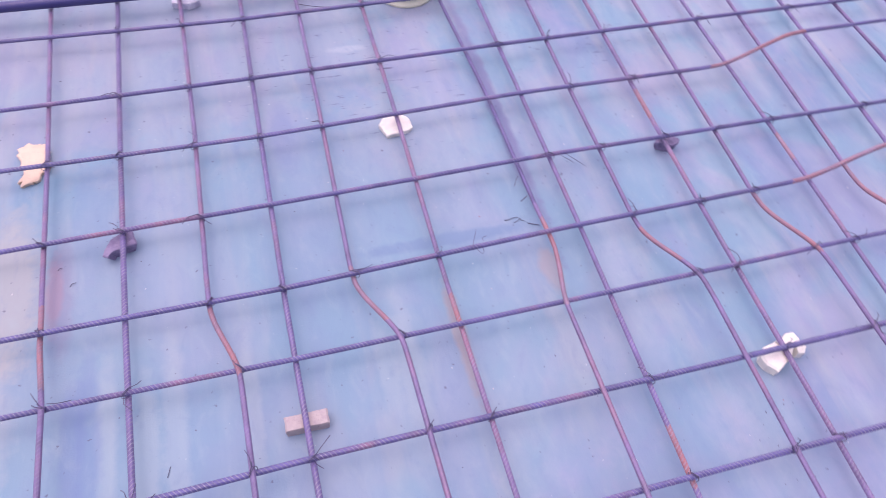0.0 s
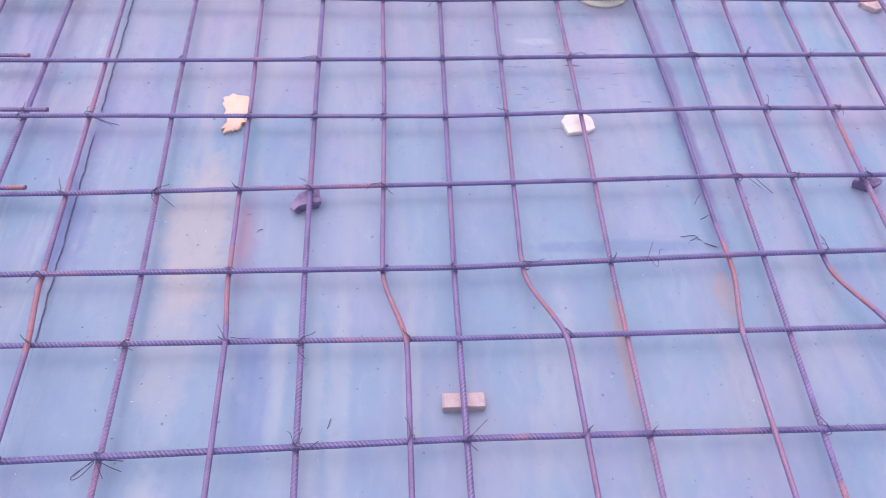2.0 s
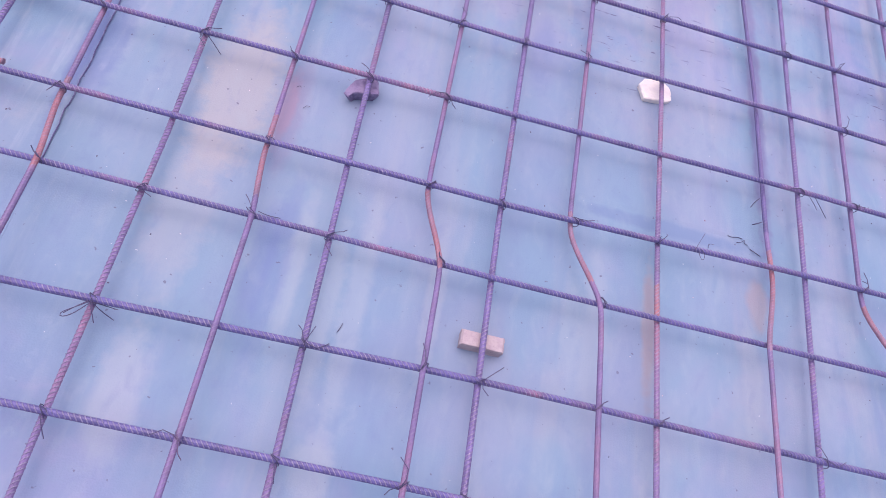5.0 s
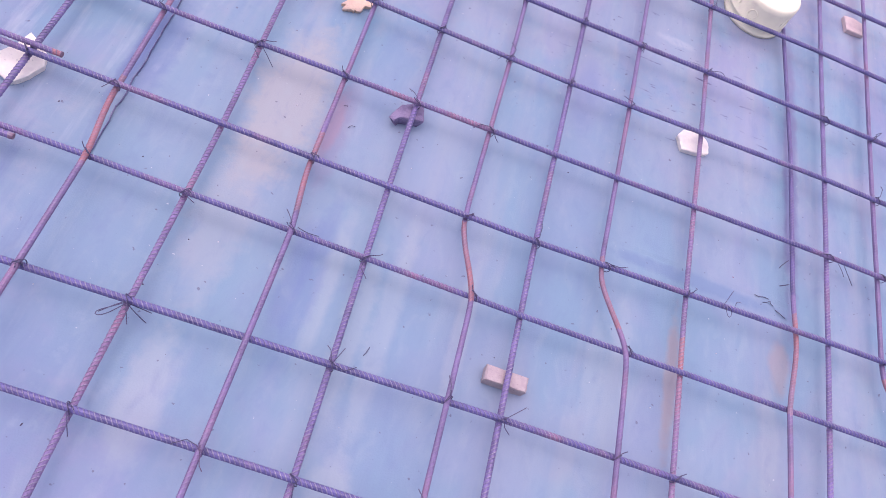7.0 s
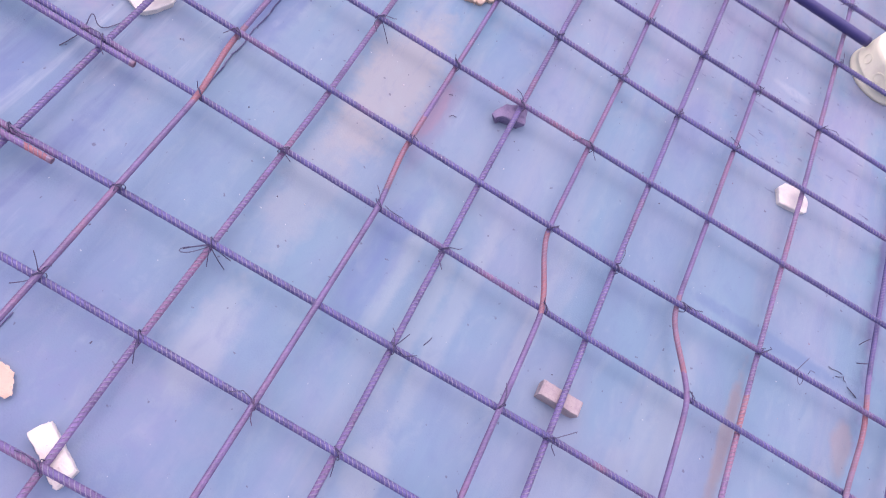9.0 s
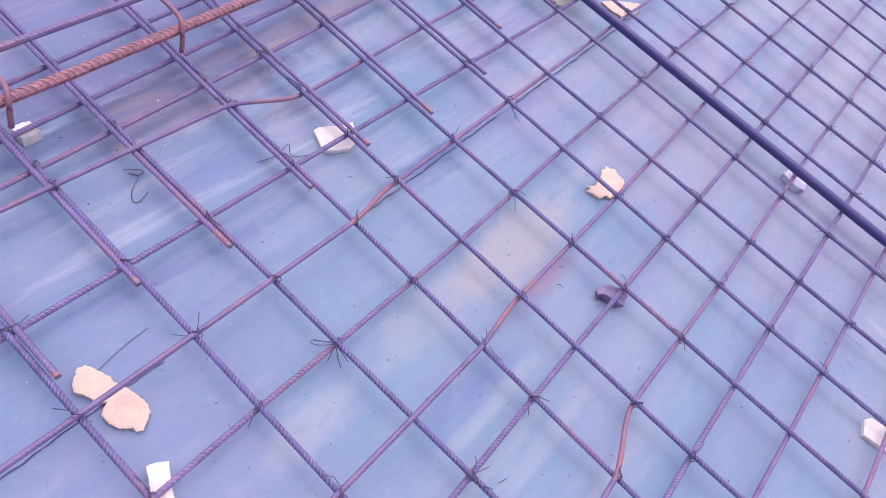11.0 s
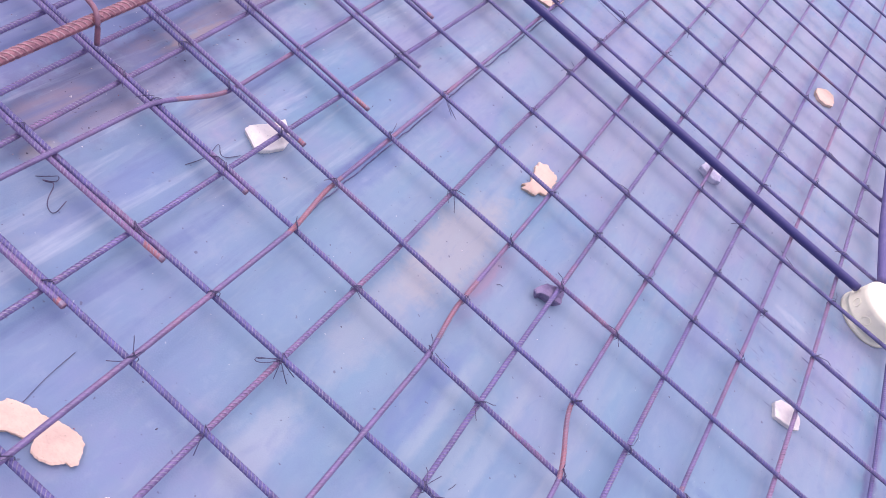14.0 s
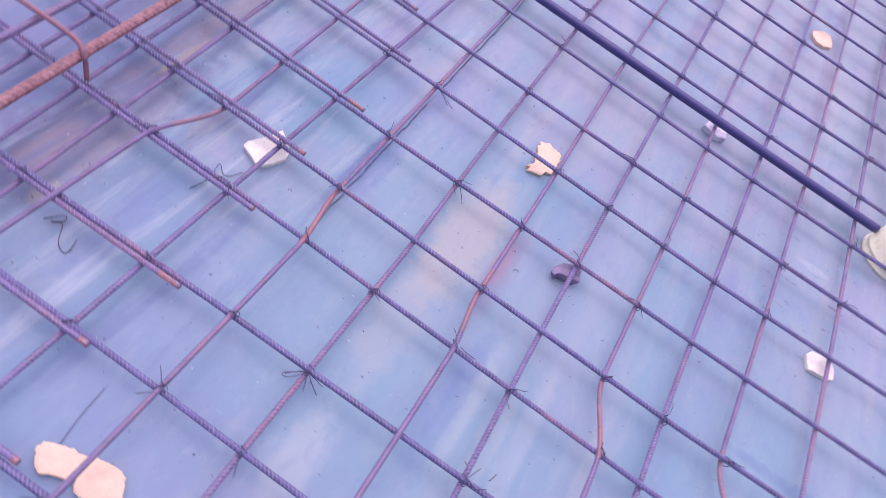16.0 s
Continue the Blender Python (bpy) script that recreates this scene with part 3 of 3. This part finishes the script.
# ---- edge beam cage ----
me = tube_mesh("beam_bar", wavy([(-0.995, -1.2, 0.098), (-1.008, -0.2, 0.100), (-1.026, 0.25, 0.101), (-1.06, 1.6, 0.100), (-1.08, 2.6, 0.1)], 0.002, 5), 0.0074, STEEL_RED, 0.0095, 0.0013, 20, (-1.3, -0.7, -0.7, 1.3), lean=0.75)
tagged(new("beam_bar", me), "thick ribbed bar of red rust through stirrups", "rebar", "beam bars")
me = tube_mesh("beam_bar", wavy([(-1.070, -1.2, 0.096), (-1.105, 0.0, 0.097), (-1.15, 1.6, 0.097), (-1.17, 2.6, 0.097)], 0.002, 6), 0.0055, STEEL_MIXED, 0.008, 0.0007, 8, (-1.3, -0.7, -0.7, 1.3))
tagged(new("beam_bar", me), "thinner dark steel bar through stirrups", "rebar", "beam bars")
for n, y in enumerate((-0.55, -0.27, 0.006, 0.290, 0.57, 0.86, 1.14)):
    k = -0.045 * (y + 0.2) / 0.45 * 0.4
    pts = [(-0.988 + k, y - 0.020, 0.073), (-0.990 + k, y - 0.017, 0.089), (-0.998 + k, y - 0.010, 0.1135), (-1.02 + k, y, 0.1155), (-1.12 + k, y + 0.002, 0.110), (-1.245 + k, y - 0.006, 0.108), (-1.255 + k, y - 0.006, 0.0045)]
    me = tube_mesh("stirrup", smoothed(pts, 0.004), 0.0040, STEEL_RUST, sides=10)
    tagged(new("stirrup", me), "bent rusty stirrup hooked over the beam bar", "stirrup", "stirrups")


# ---- binding wire ties ----
def tie_mesh(seed):
    rnd = random.Random(seed)
    loop = []
    for i in range(15):
        a = 2 * math.pi * i / 14
        loop.append((0.0062 * math.cos(a), 0.0050 * math.cos(a) + 0.0012 * math.sin(2 * a), 0.0046 + 0.0090 * math.sin(a)))
    tails = []
    for s in (-1, 1):
        a = rnd.uniform(0, 2 * math.pi)
        ln = rnd.choice((0.006, 0.009, 0.013, 0.018, 0.030))
        tails.append([(0.004 * s, 0.003 * s, 0.0125), (0.005 * math.cos(a), 0.005 * math.sin(a), 0.016), (ln * 0.6 * math.cos(a), ln * 0.6 * math.sin(a), 0.016 + rnd.uniform(-0.004, 0.006)),
                      (ln * math.cos(a + rnd.uniform(-0.5, 0.5)), ln * math.sin(a), 0.010 + rnd.uniform(-0.006, 0.012))])
    parts = [loop, *tails]
    vs, fs = [], []
    for p in parts:
        m = tube_mesh("w", p, 0.00062, WIRE, sides=5)
        k = len(vs)
        vs += [tuple(v.co) for v in m.vertices]
        fs += [[k + i for i in f.vertices] for f in m.polygons]
        bpy.data.meshes.remove(m)
    me = bpy.data.meshes.new("tie_wire")
    me.from_pydata(vs, [], fs)
    me.materials.append(WIRE)
    return me


TIES = [tie_mesh(s) for s in range(9)]


rnd = random.Random(7)
for n in range(1, 14):
    for m in range(10):
        x = straight_x(m, row_y(n, STRAIGHT[m][1]))
        y = row_y(n, x)
        if -1.1 < x < 1.3 and rnd.random() < 0.8 and not (n in RAISED and x > 0.95):
            linked("tie_wire", TIES[rnd.randrange(9)], CROSS[n], pose(x, y, Z_COLUMN + 0.001, 0, 0, rnd.choice((0, 90, 180, 270)) + rnd.uniform(-12, 12)))
    for m in range(9):
        z = CRANKED[m][5]
        x = cranked_x(m, row_y(n, CRANKED[m][1]))
        y = row_y(n, x)
        low = Z_ROW if n <= 4 else Z_COLUMN
        if z > 0.025 and x < 0.95 and rnd.random() < (0.9 if n in (4, 5) else 0.6):
            linked("tie_wire", TIES[rnd.randrange(9)], CROSS[n], pose(x, y, low + 0.001, 0, 0, rnd.choice((0, 90, 180, 270)) + rnd.uniform(-12, 12)))


# ---- conduits and boxes ----
def conduit(points, label, material=CONDUIT):
    me = tube_mesh("conduit", wavy(points, 0.002, len(label)), 0.0104, material, sides=20)
    return tagged(new("conduit", me), label, "conduit", "conduits")


conduit([(-1.75, 0.905, 0.044), (-0.86, 0.893, 0.0445), (-0.836, 0.893, 0.0445)], "dark blue plastic conduit entering a ceiling box")
conduit([(-0.768, 0.893, 0.0445), (-0.3, 0.890, 0.0445), (0.10, 0.887, 0.0445), (0.303, 0.888, 0.0445)], "straight dark blue plastic conduit between two boxes")
conduit([(0.349, 0.958, 0.0535), (0.318, 1.18, 0.0545), (0.284, 1.6, 0.0545), (0.24, 2.4, 0.0545)], "dusty purple plastic conduit lying over the bars", CONDUIT_DUSTY)


def lathe(bm, profile, segments=48, m=Matrix()):
    rings = [[bm.verts.new(m @ Vector((r * math.cos(2 * math.pi * i / segments), r * math.sin(2 * math.pi * i / segments), z))) for i in range(segments)] for r, z in profile]
    for r0, r1 in zip(rings, rings[1:]):
        for i in range(segments):
            bm.faces.new((r0[i], r0[(i + 1) % segments], r1[(i + 1) % segments], r1[i]))
    bm.faces.new(rings[0][::-1])
    bm.faces.new(rings[-1])
    for f in bm.faces:
        f.smooth = True


def ceiling_box(x, y, radius, height, turn, spouts, label):
    """A deep round junction box standing mouth down, with conduit spouts."""
    root = tagged(new("junction_box"), label, "junction box", "junction boxes")
    root.matrix_basis = pose(x, y, 0, 0, 0, turn)
    r, h = radius, height
    bm = bmesh.new()
    lathe(bm, [(r * 0.90, 0.0), (r * 1.0, 0.001), (r * 1.01, 0.007), (r * 0.965, 0.010), (r * 0.955, 0.018), (r * 0.99, 0.020), (r * 0.99, 0.024), (r * 0.95, 0.027),
               (r * 0.945, h * 0.80), (r * 0.93, h * 0.93), (r * 0.86, h * 0.985), (r * 0.55, h), (r * 0.12, h), (r * 0.07, h - 0.001)])
    part("body", bm, PVC, root)
    for a in spouts:
        m = pose(0, 0, 0.0445, 0, 0, a) @ pose(r * 0.80, 0, 0, 0, 90, 0)
        bm = bmesh.new()
        lathe(bm, [(0.0145, 0.0), (0.0145, 0.022), (0.0140, 0.030), (0.0128, 0.031)], 24, m)
        part("spout", bm, PVC, root)
    if not spouts:
        bm = bmesh.new()
        lathe(bm, [(0.0125, 0.0), (0.0120, 0.026), (0.0105, 0.028), (0.0100, 0.040), (0.0110, 0.041), (0.0110, 0.046), (0.0080, 0.0465)], 20, pose(0, 0, 0.054, 0, 0, 80) @ pose(r * 0.80, 0, 0, 0, 74, 0))
        part("spout", bm, PVC, root)
    bm = bmesh.new()
    lathe(bm, [(0.0036, h - 0.001), (0.0034, h + 0.0005), (0.0024, h + 0.0006)], 16)
    part("screw_hole", bm, DARK, root)
    for a in (205, 245, 315):
        m = pose(0, 0, h * 0.55, 0, 0, a) @ pose(r * 0.949, 0, 0, 0, 90, 0)
        bm = bmesh.new()
        seg = 20
        inner = [bm.verts.new(m @ Vector((0.0085 * math.cos(2 * math.pi * i / seg), 0.0085 * math.sin(2 * math.pi * i / seg), -0.001))) for i in range(seg)]
        outer = [bm.verts.new(m @ Vector((0.0095 * math.cos(2 * math.pi * i / seg), 0.0095 * math.sin(2 * math.pi * i / seg), 0.0006))) for i in range(seg)]
        rim = [bm.verts.new(m @ Vector((0.0105 * math.cos(2 * math.pi * i / seg), 0.0105 * math.sin(2 * math.pi * i / seg), -0.002))) for i in range(seg)]
        for r0, r1 in ((inner, outer), (outer, rim)):
            for i in range(seg):
                bm.faces.new((r0[i], r1[i], r1[(i + 1) % seg], r0[(i + 1) % seg]))
        part("knockout", bm, PVC, root)
    return root


ceiling_box(0.371, 0.879, 0.069, 0.072, 0, (), "white deep round junction box with conduit spouts on the deck")
ceiling_box(-0.802, 0.893, 0.0365, 0.066, 0, (0, 180), "small white round junction box joining two conduits")

# ---- cover blocks and broken pieces ----
C = "cover blocks"
chip("cover_block", 0.0015, -0.0875, box_outline(0.060, 0.0215), 0.0215, PINK, 0, 1, 0.02, label="small pinkish mortar block under a bar", category="cover block", group=C)
chip("cover_block", 0.2525, 0.4558, [(-0.031, 0.003), (-0.020, 0.020), (0.003, 0.025), (0.020, 0.021), (0.029, 0.012), (0.031, -0.013), (0.021, -0.019), (0.003, -0.023), (-0.021, -0.025)], 0.011, WHITE, 0, 2, 0.05, label="white broken marble piece under a bar", category="cover block", group=C)
chip("stone_chip", -0.3873, 0.4881, [(-0.017, -0.050), (-0.014, -0.014), (-0.020, 0.012), (-0.027, 0.022), (-0.024, 0.041), (-0.009, 0.050), (0.004, 0.044), (0.016, 0.043), (0.025, 0.020), (0.027, -0.001), (0.027, -0.020), (0.015, -0.025), (0.010, -0.041), (-0.005, -0.045)], 0.008, CREAM, 0, 3, 0.34, label="cream broken tile with a jagged edge", category="stone chip", group=C)
chip("cover_block", -0.2420, 0.2727, [(-0.026, -0.019), (-0.023, -0.008), (-0.014, 0.011), (0.004, 0.022), (0.018, 0.024), (0.026, -0.006), (0.008, -0.010), (-0.014, -0.016), (-0.018, -0.024)], 0.0215, DARK, 0, 4, 0.05, under=0.72, label="dark slate fragment under a bar", category="cover block", group=C)
chip("cover_block", 0.7550, 0.3010, [(-0.027, 0.001), (0.004, -0.014), (0.020, -0.009), (0.027, 0.000), (0.010, 0.015), (-0.014, 0.013)], 0.0215, DARK, 0, 5, 0.05, under=0.74, label="dark slate fragment under a bar", category="cover block", group=C)
chip("cover_block", 0.7352, -0.1532, [(-0.039, 0.001), (-0.026, 0.014), (0.010, 0.022), (0.022, 0.028), (0.036, 0.027), (0.039, 0.013), (0.019, -0.000), (0.008, -0.012), (-0.024, -0.028), (-0.036, -0.014)], 0.0215, WHITE, 0, 6, 0.05, label="white broken stone under crossing bars", category="cover block", group=C)
chip("stone_chip", 0.7704, -0.1545, [(-0.007, 0.006), (0.007, 0.008), (0.010, 0.002), (0.001, -0.008), (-0.010, -0.006)], 0.018, WHITE, 0, 7, 0.08, label="small white stone chip beside a bar", category="stone chip", group=C)
chip("cover_block", -0.7648, 0.1265, [(-0.031, -0.028), (-0.032, -0.016), (-0.014, 0.019), (-0.009, 0.043), (0.014, 0.028), (0.027, 0.017), (0.032, -0.002), (0.023, -0.025), (0.015, -0.037), (0.007, -0.043)], 0.0115, WHITE, 0, 8, 0.04, label="white angular marble block under a bar", category="cover block", group=C)
chip("stone_chip", -0.6101, -0.4060, [(-0.044, -0.021), (-0.056, -0.007), (-0.055, 0.002), (-0.046, 0.007), (-0.025, 0.015), (-0.017, 0.014), (-0.006, 0.018), (0.007, 0.022), (0.016, 0.025), (0.033, 0.026), (0.043, 0.023), (0.049, 0.015), (0.056, 0.003), (0.053, -0.003), (0.046, -0.003), (0.038, -0.014), (0.024, -0.020), (0.011, -0.020), (0.007, -0.016), (0.001, -0.006), (-0.004, -0.014), (-0.014, -0.017), (-0.027, -0.021), (-0.032, -0.026)], 0.009, CREAM, 0, 9, 0.10, label="large cream stone flake below a cranked bar", category="stone chip", group=C)
chip("cover_block", -0.4807, -0.4317, [(-0.032, 0.005), (-0.025, 0.019), (-0.019, 0.026), (-0.001, 0.016), (0.015, 0.007), (0.032, -0.002), (0.031, -0.015), (0.027, -0.026), (0.017, -0.024), (0.002, -0.013), (-0.015, -0.004)], 0.0215, WHITE, 0, 10, 0.08, label="white angular stone under a bar", category="cover block", group=C)
chip("stone_chip", -0.106, 0.905, [(-0.030, -0.010), (0.006, -0.022), (0.028, -0.010), (0.022, 0.018), (-0.008, 0.008), (-0.026, 0.016)], 0.014, CLEAR, 0, 11, 0.10, label="grey glazed tile fragment below the conduit", category="stone chip", group=C)
chip("stone_chip", 0.0687, 1.6311, [(-0.030, -0.021), (-0.033, 0.008), (-0.003, 0.042), (0.022, 0.039), (0.032, 0.006), (0.033, -0.023), (0.011, -0.042), (-0.013, -0.042)], 0.011, CREAM, 0, 12, 0.08, label="thin cream stone flake on the deck", category="stone chip", group=C)
chip("cover_block", 0.6220, 0.9760, [(-0.022, -0.024), (0.024, -0.024), (0.026, 0.012), (0.000, 0.022), (-0.022, 0.020)], 0.011, PALE, 6, 13, 0.05, label="flat pale pink mortar piece beside a bar", category="cover block", group=C)
chip("cover_block", 0.985, 0.828, [(-0.030, -0.006), (0.000, -0.030), (0.024, -0.020), (0.022, 0.012), (-0.010, 0.026)], 0.012, PALE, 0, 14, 0.08, label="pale pink broken mortar piece below a bar", category="cover block", group=C)
chip("stone_chip", -0.6889, 1.0437, [(-0.037, -0.052), (-0.023, -0.013), (-0.000, 0.020), (0.025, 0.054), (0.037, 0.011), (0.037, -0.040), (0.023, -0.048), (-0.009, -0.054)], 0.007, CREAM, 0, 15, 0.07, label="thin cream stone flake behind the conduit", category="stone chip", group=C)
chip("stone_chip", -0.373, 1.861, [(-0.024, -0.016), (0.014, -0.022), (0.024, 0.010), (-0.004, 0.024)], 0.016, WHITE, 0, 16, 0.07, label="small white stone chip on the deck", category="stone chip", group=C)
chip("stone_chip", -1.020, -0.262, [(-0.014, -0.014), (0.014, -0.012), (0.014, 0.016), (-0.010, 0.014)], 0.020, WHITE, 0, 17, 0.08, label="small white stone chip below the beam bar", category="stone chip", group=C)


# ---- loose wire, tape and debris ----
def loose_wire(points, label, radius=0.0007):
    me = tube_mesh("loose_wire", smoothed(points, 0.003), radius, WIRE, sides=5)
    return tagged(new("loose_wire", me), label, "wire", "loose wire")


loose_wire([(-0.898, -0.191, 0.002), (-0.883, -0.181, 0.010), (-0.880, -0.167, 0.004), (-0.874, -0.178, 0.002), (-0.891, -0.190, 0.003), (-0.877, -0.189, 0.010), (-0.869, -0.182, 0.012), (-0.857, -0.207, 0.004), (-0.842, -0.214, 0.002), (-0.835, -0.210, 0.002), (-0.841, -0.188, 0.008)], "curled dark binding wire on the deck")
loose_wire([(-0.80, -0.02, 0.002), (-0.79, 0.015, 0.004), (-0.800, 0.048, 0.014), (-0.778, 0.028, 0.003), (-0.765, 0.06, 0.002)], "bent dark binding wire offcut on the deck")
loose_wire([(-0.645, -0.43, 0.0015), (-0.66, -0.36, 0.003), (-0.664, -0.315, 0.0015)], "thin straight wire offcut on the deck", 0.00045)
loose_wire([(0.125, 0.862, 0.004), (0.150, 0.842, 0.010), (0.19, 0.838, 0.004), (0.245, 0.842, 0.002)], "bent thin wire offcut near a junction box")
loose_wire([(0.312, 0.134, 0.040), (0.317, 0.121, 0.036), (0.323, 0.117, 0.034), (0.326, 0.125, 0.036), (0.321, 0.131, 0.040), (0.313, 0.133, 0.041)], "small wire loop hanging from a bar", 0.0005)
loose_wire([(0.305, 0.126, 0.041), (0.313, 0.143, 0.042), (0.323, 0.163, 0.044)], "thin wire end sticking up from a bar", 0.0005)
loose_wire([(0.328, 0.138, 0.041), (0.325, 0.142, 0.047), (0.338, 0.146, 0.042)], "small wire curl over a bar", 0.0005)
loose_wire([(0.391, 0.199, 0.001), (0.396, 0.196, 0.003), (0.408, 0.201, 0.001), (0.418, 0.199, 0.002)], "crumpled dark wire scrap on the deck", 0.0006)
loose_wire([(0.406, 0.190, 0.001), (0.414, 0.192, 0.002), (0.420, 0.198, 0.004), (0.418, 0.191, 0.002), (0.429, 0.190, 0.001)], "crumpled dark wire scrap on the deck", 0.0006)
loose_wire([(0.430, 0.184, 0.001), (0.436, 0.178, 0.004), (0.450, 0.175, 0.001)], "dark wire stub beside a bar", 0.0008)
loose_wire([(0.428, 0.259, 0.012), (0.431, 0.266, 0.020), (0.438, 0.273, 0.024)], "dark wire end beside a bar", 0.0007)
loose_wire([(0.429, 0.225, 0.012), (0.435, 0.226, 0.018), (0.442, 0.229, 0.022)], "dark wire end beside a bar", 0.0009)
loose_wire([(0.530, 0.300, 0.030), (0.546, 0.297, 0.020), (0.561, 0.294, 0.008)], "thin wire tail below a crossing", 0.0005)
loose_wire([(0.540, 0.304, 0.030), (0.559, 0.296, 0.018), (0.582, 0.287, 0.003)], "thin wire tail below a crossing", 0.0005)
loose_wire([(-0.340, 0.254, 0.001), (-0.336, 0.259, 0.002), (-0.333, 0.254, 0.001)], "short dark wire scrap on the deck", 0.0005)
loose_wire([(-0.321, 0.219, 0.001), (-0.318, 0.223, 0.004), (-0.311, 0.225, 0.001)], "short dark wire scrap on the deck", 0.0005)
loose_wire([(-0.605, 1.185, 0.002), (-0.559, 1.169, 0.006), (-0.512, 1.173, 0.002)], "thin straight wire offcut beyond the conduit", 0.0005)
loose_wire([(-0.762, 0.956, 0.046), (-0.749, 0.966, 0.050), (-0.735, 0.968, 0.055), (-0.720, 0.963, 0.052), (-0.716, 0.949, 0.046), (-0.729, 0.953, 0.044)], "small curl of binding wire beside the conduit")
loose_wire([(-0.814, 1.164, 0.002), (-0.811, 1.190, 0.008), (-0.800, 1.208, 0.010), (-0.797, 1.241, 0.004)], "crumpled dark binding wire on the deck")
loose_wire([(-0.785, 1.211, 0.002), (-0.773, 1.229, 0.010), (-0.766, 1.259, 0.006), (-0.743, 1.242, 0.012), (-0.749, 1.285, 0.004)], "crumpled dark binding wire on the deck")
loose_wire([(-0.190, -0.116, 0.001), (-0.187, -0.109, 0.003), (-0.185, -0.100, 0.001)], "short dark wire scrap on the deck", 0.0005)
loose_wire([(-0.602, -0.289, 0.046), (-0.611, -0.279, 0.052), (-0.620, -0.271, 0.058)], "thin end of binding wire sticking out of a tie", 0.0006)
loose_wire([(-0.601, -0.292, 0.046), (-0.609, -0.302, 0.044), (-0.621, -0.313, 0.046)], "thin end of binding wire sticking out of a tie", 0.0006)
loose_wire([(-0.477, -0.161, 0.042), (-0.488, -0.172, 0.046), (-0.502, -0.183, 0.046), (-0.500, -0.188, 0.044), (-0.489, -0.180, 0.042), (-0.477, -0.162, 0.041)], "flat loop of binding wire at a crossing", 0.0006)
loose_wire([(-0.475, -0.162, 0.040), (-0.462, -0.168, 0.030), (-0.450, -0.171, 0.018)], "thin end of binding wire sticking out of a tie", 0.0006)
loose_wire([(-0.474, -0.161, 0.040), (-0.462, -0.159, 0.030), (-0.450, -0.158, 0.022)], "thin end of binding wire sticking out of a tie", 0.0006)
loose_wire([(-0.631, 0.449, 0.040), (-0.612, 0.447, 0.028), (-0.599, 0.451, 0.012)], "thin end of binding wire sticking out of a tie", 0.0006)
loose_wire([(-0.630, 0.451, 0.040), (-0.606, 0.446, 0.028), (-0.588, 0.452, 0.012)], "thin end of binding wire sticking out of a tie", 0.0006)
loose_wire([(-0.479, 0.272, 0.040), (-0.468, 0.267, 0.028), (-0.458, 0.263, 0.014)], "thin end of binding wire sticking out of a tie", 0.0006)
loose_wire([(-0.328, 0.006, 0.046), (-0.314, 0.004, 0.044), (-0.298, 0.007, 0.040)], "thin end of binding wire sticking out of a tie", 0.0006)
loose_wire([(-0.226, -0.151, 0.041), (-0.221, -0.139, 0.044), (-0.216, -0.127, 0.048)], "thin end of binding wire sticking out of a tie", 0.0006)
loose_wire([(-0.479, -0.160, 0.041), (-0.489, -0.171, 0.044), (-0.500, -0.182, 0.042)], "thin end of binding wire sticking out of a tie", 0.0006)
loose_wire([(0.003, -0.149, 0.041), (0.015, -0.138, 0.044), (0.031, -0.123, 0.042)], "thin end of binding wire sticking out of a tie", 0.0006)

rnd = random.Random(3)
for y0, y1 in ((-0.56, -0.33), (0.02, 0.44), (0.50, 0.97)):
    pts = []
    y = y0
    while y < y1:
        pts.append((joint_x(y) + rnd.uniform(-0.0016, 0.0016), y, 0.0008 + rnd.uniform(0, 0.0012)))
        y += rnd.uniform(0.008, 0.018)
    me = tube_mesh("tape_strip", pts, 0.0011, TAPE, sides=6)
    tagged(new("tape_strip", me), "crinkled dark strip along a deck joint", "tape", "tape strips")

vs, fs = [], []
for k in range(340):
    x, y, s = (rnd.uniform(-1.2, 1.3) if k < 240 else rnd.gauss(-1.0, 0.07)), (rnd.uniform(-0.6, 1.7) if k < 240 else rnd.uniform(-0.25, 0.45)), rnd.choice((0.0003, 0.0005, 0.0005, 0.0007, 0.0009))
    a, e = rnd.uniform(0, 6.28), rnd.uniform(1, 1.9)
    k = len(vs)
    for u, v, w in ((-1, -1, 0), (1, -1, 0), (1, 1, 0), (-1, 1, 0), (-0.6, -0.5, 1), (0.5, -0.7, 1), (0.7, 0.5, 1.2), (-0.5, 0.6, 0.9)):
        p, q = u * s * e, v * s
        vs.append((x + p * math.cos(a) - q * math.sin(a), y + p * math.sin(a) + q * math.cos(a), w * s))
    fs += [[k + i for i in f] for f in ((3, 2, 1, 0), (4, 5, 6, 7), (0, 1, 5, 4), (1, 2, 6, 5), (2, 3, 7, 6), (3, 0, 4, 7))]
me = bpy.data.meshes.new("debris")  # chips and flecks
me.from_pydata(vs, [], fs)
mats = bpy.data.materials.new("debris flecks")
mats.use_nodes = True
g = mats.node_tree.nodes.new("ShaderNodeNewGeometry")
mats.node_tree.links.new(ramp(mats.node_tree, g.outputs["Random Per Island"], (0.0, (0.05, 0.045, 0.08)), (0.62, (0.09, 0.075, 0.12)), (0.70, (0.42, 0.12, 0.14)), (0.80, (0.62, 0.60, 0.58))), mats.node_tree.nodes["Principled BSDF"].inputs["Base Color"])
me.materials.append(mats)
tagged(new("debris", me), "small dark chips and flecks strewn over the deck", "debris", kind="stuff")
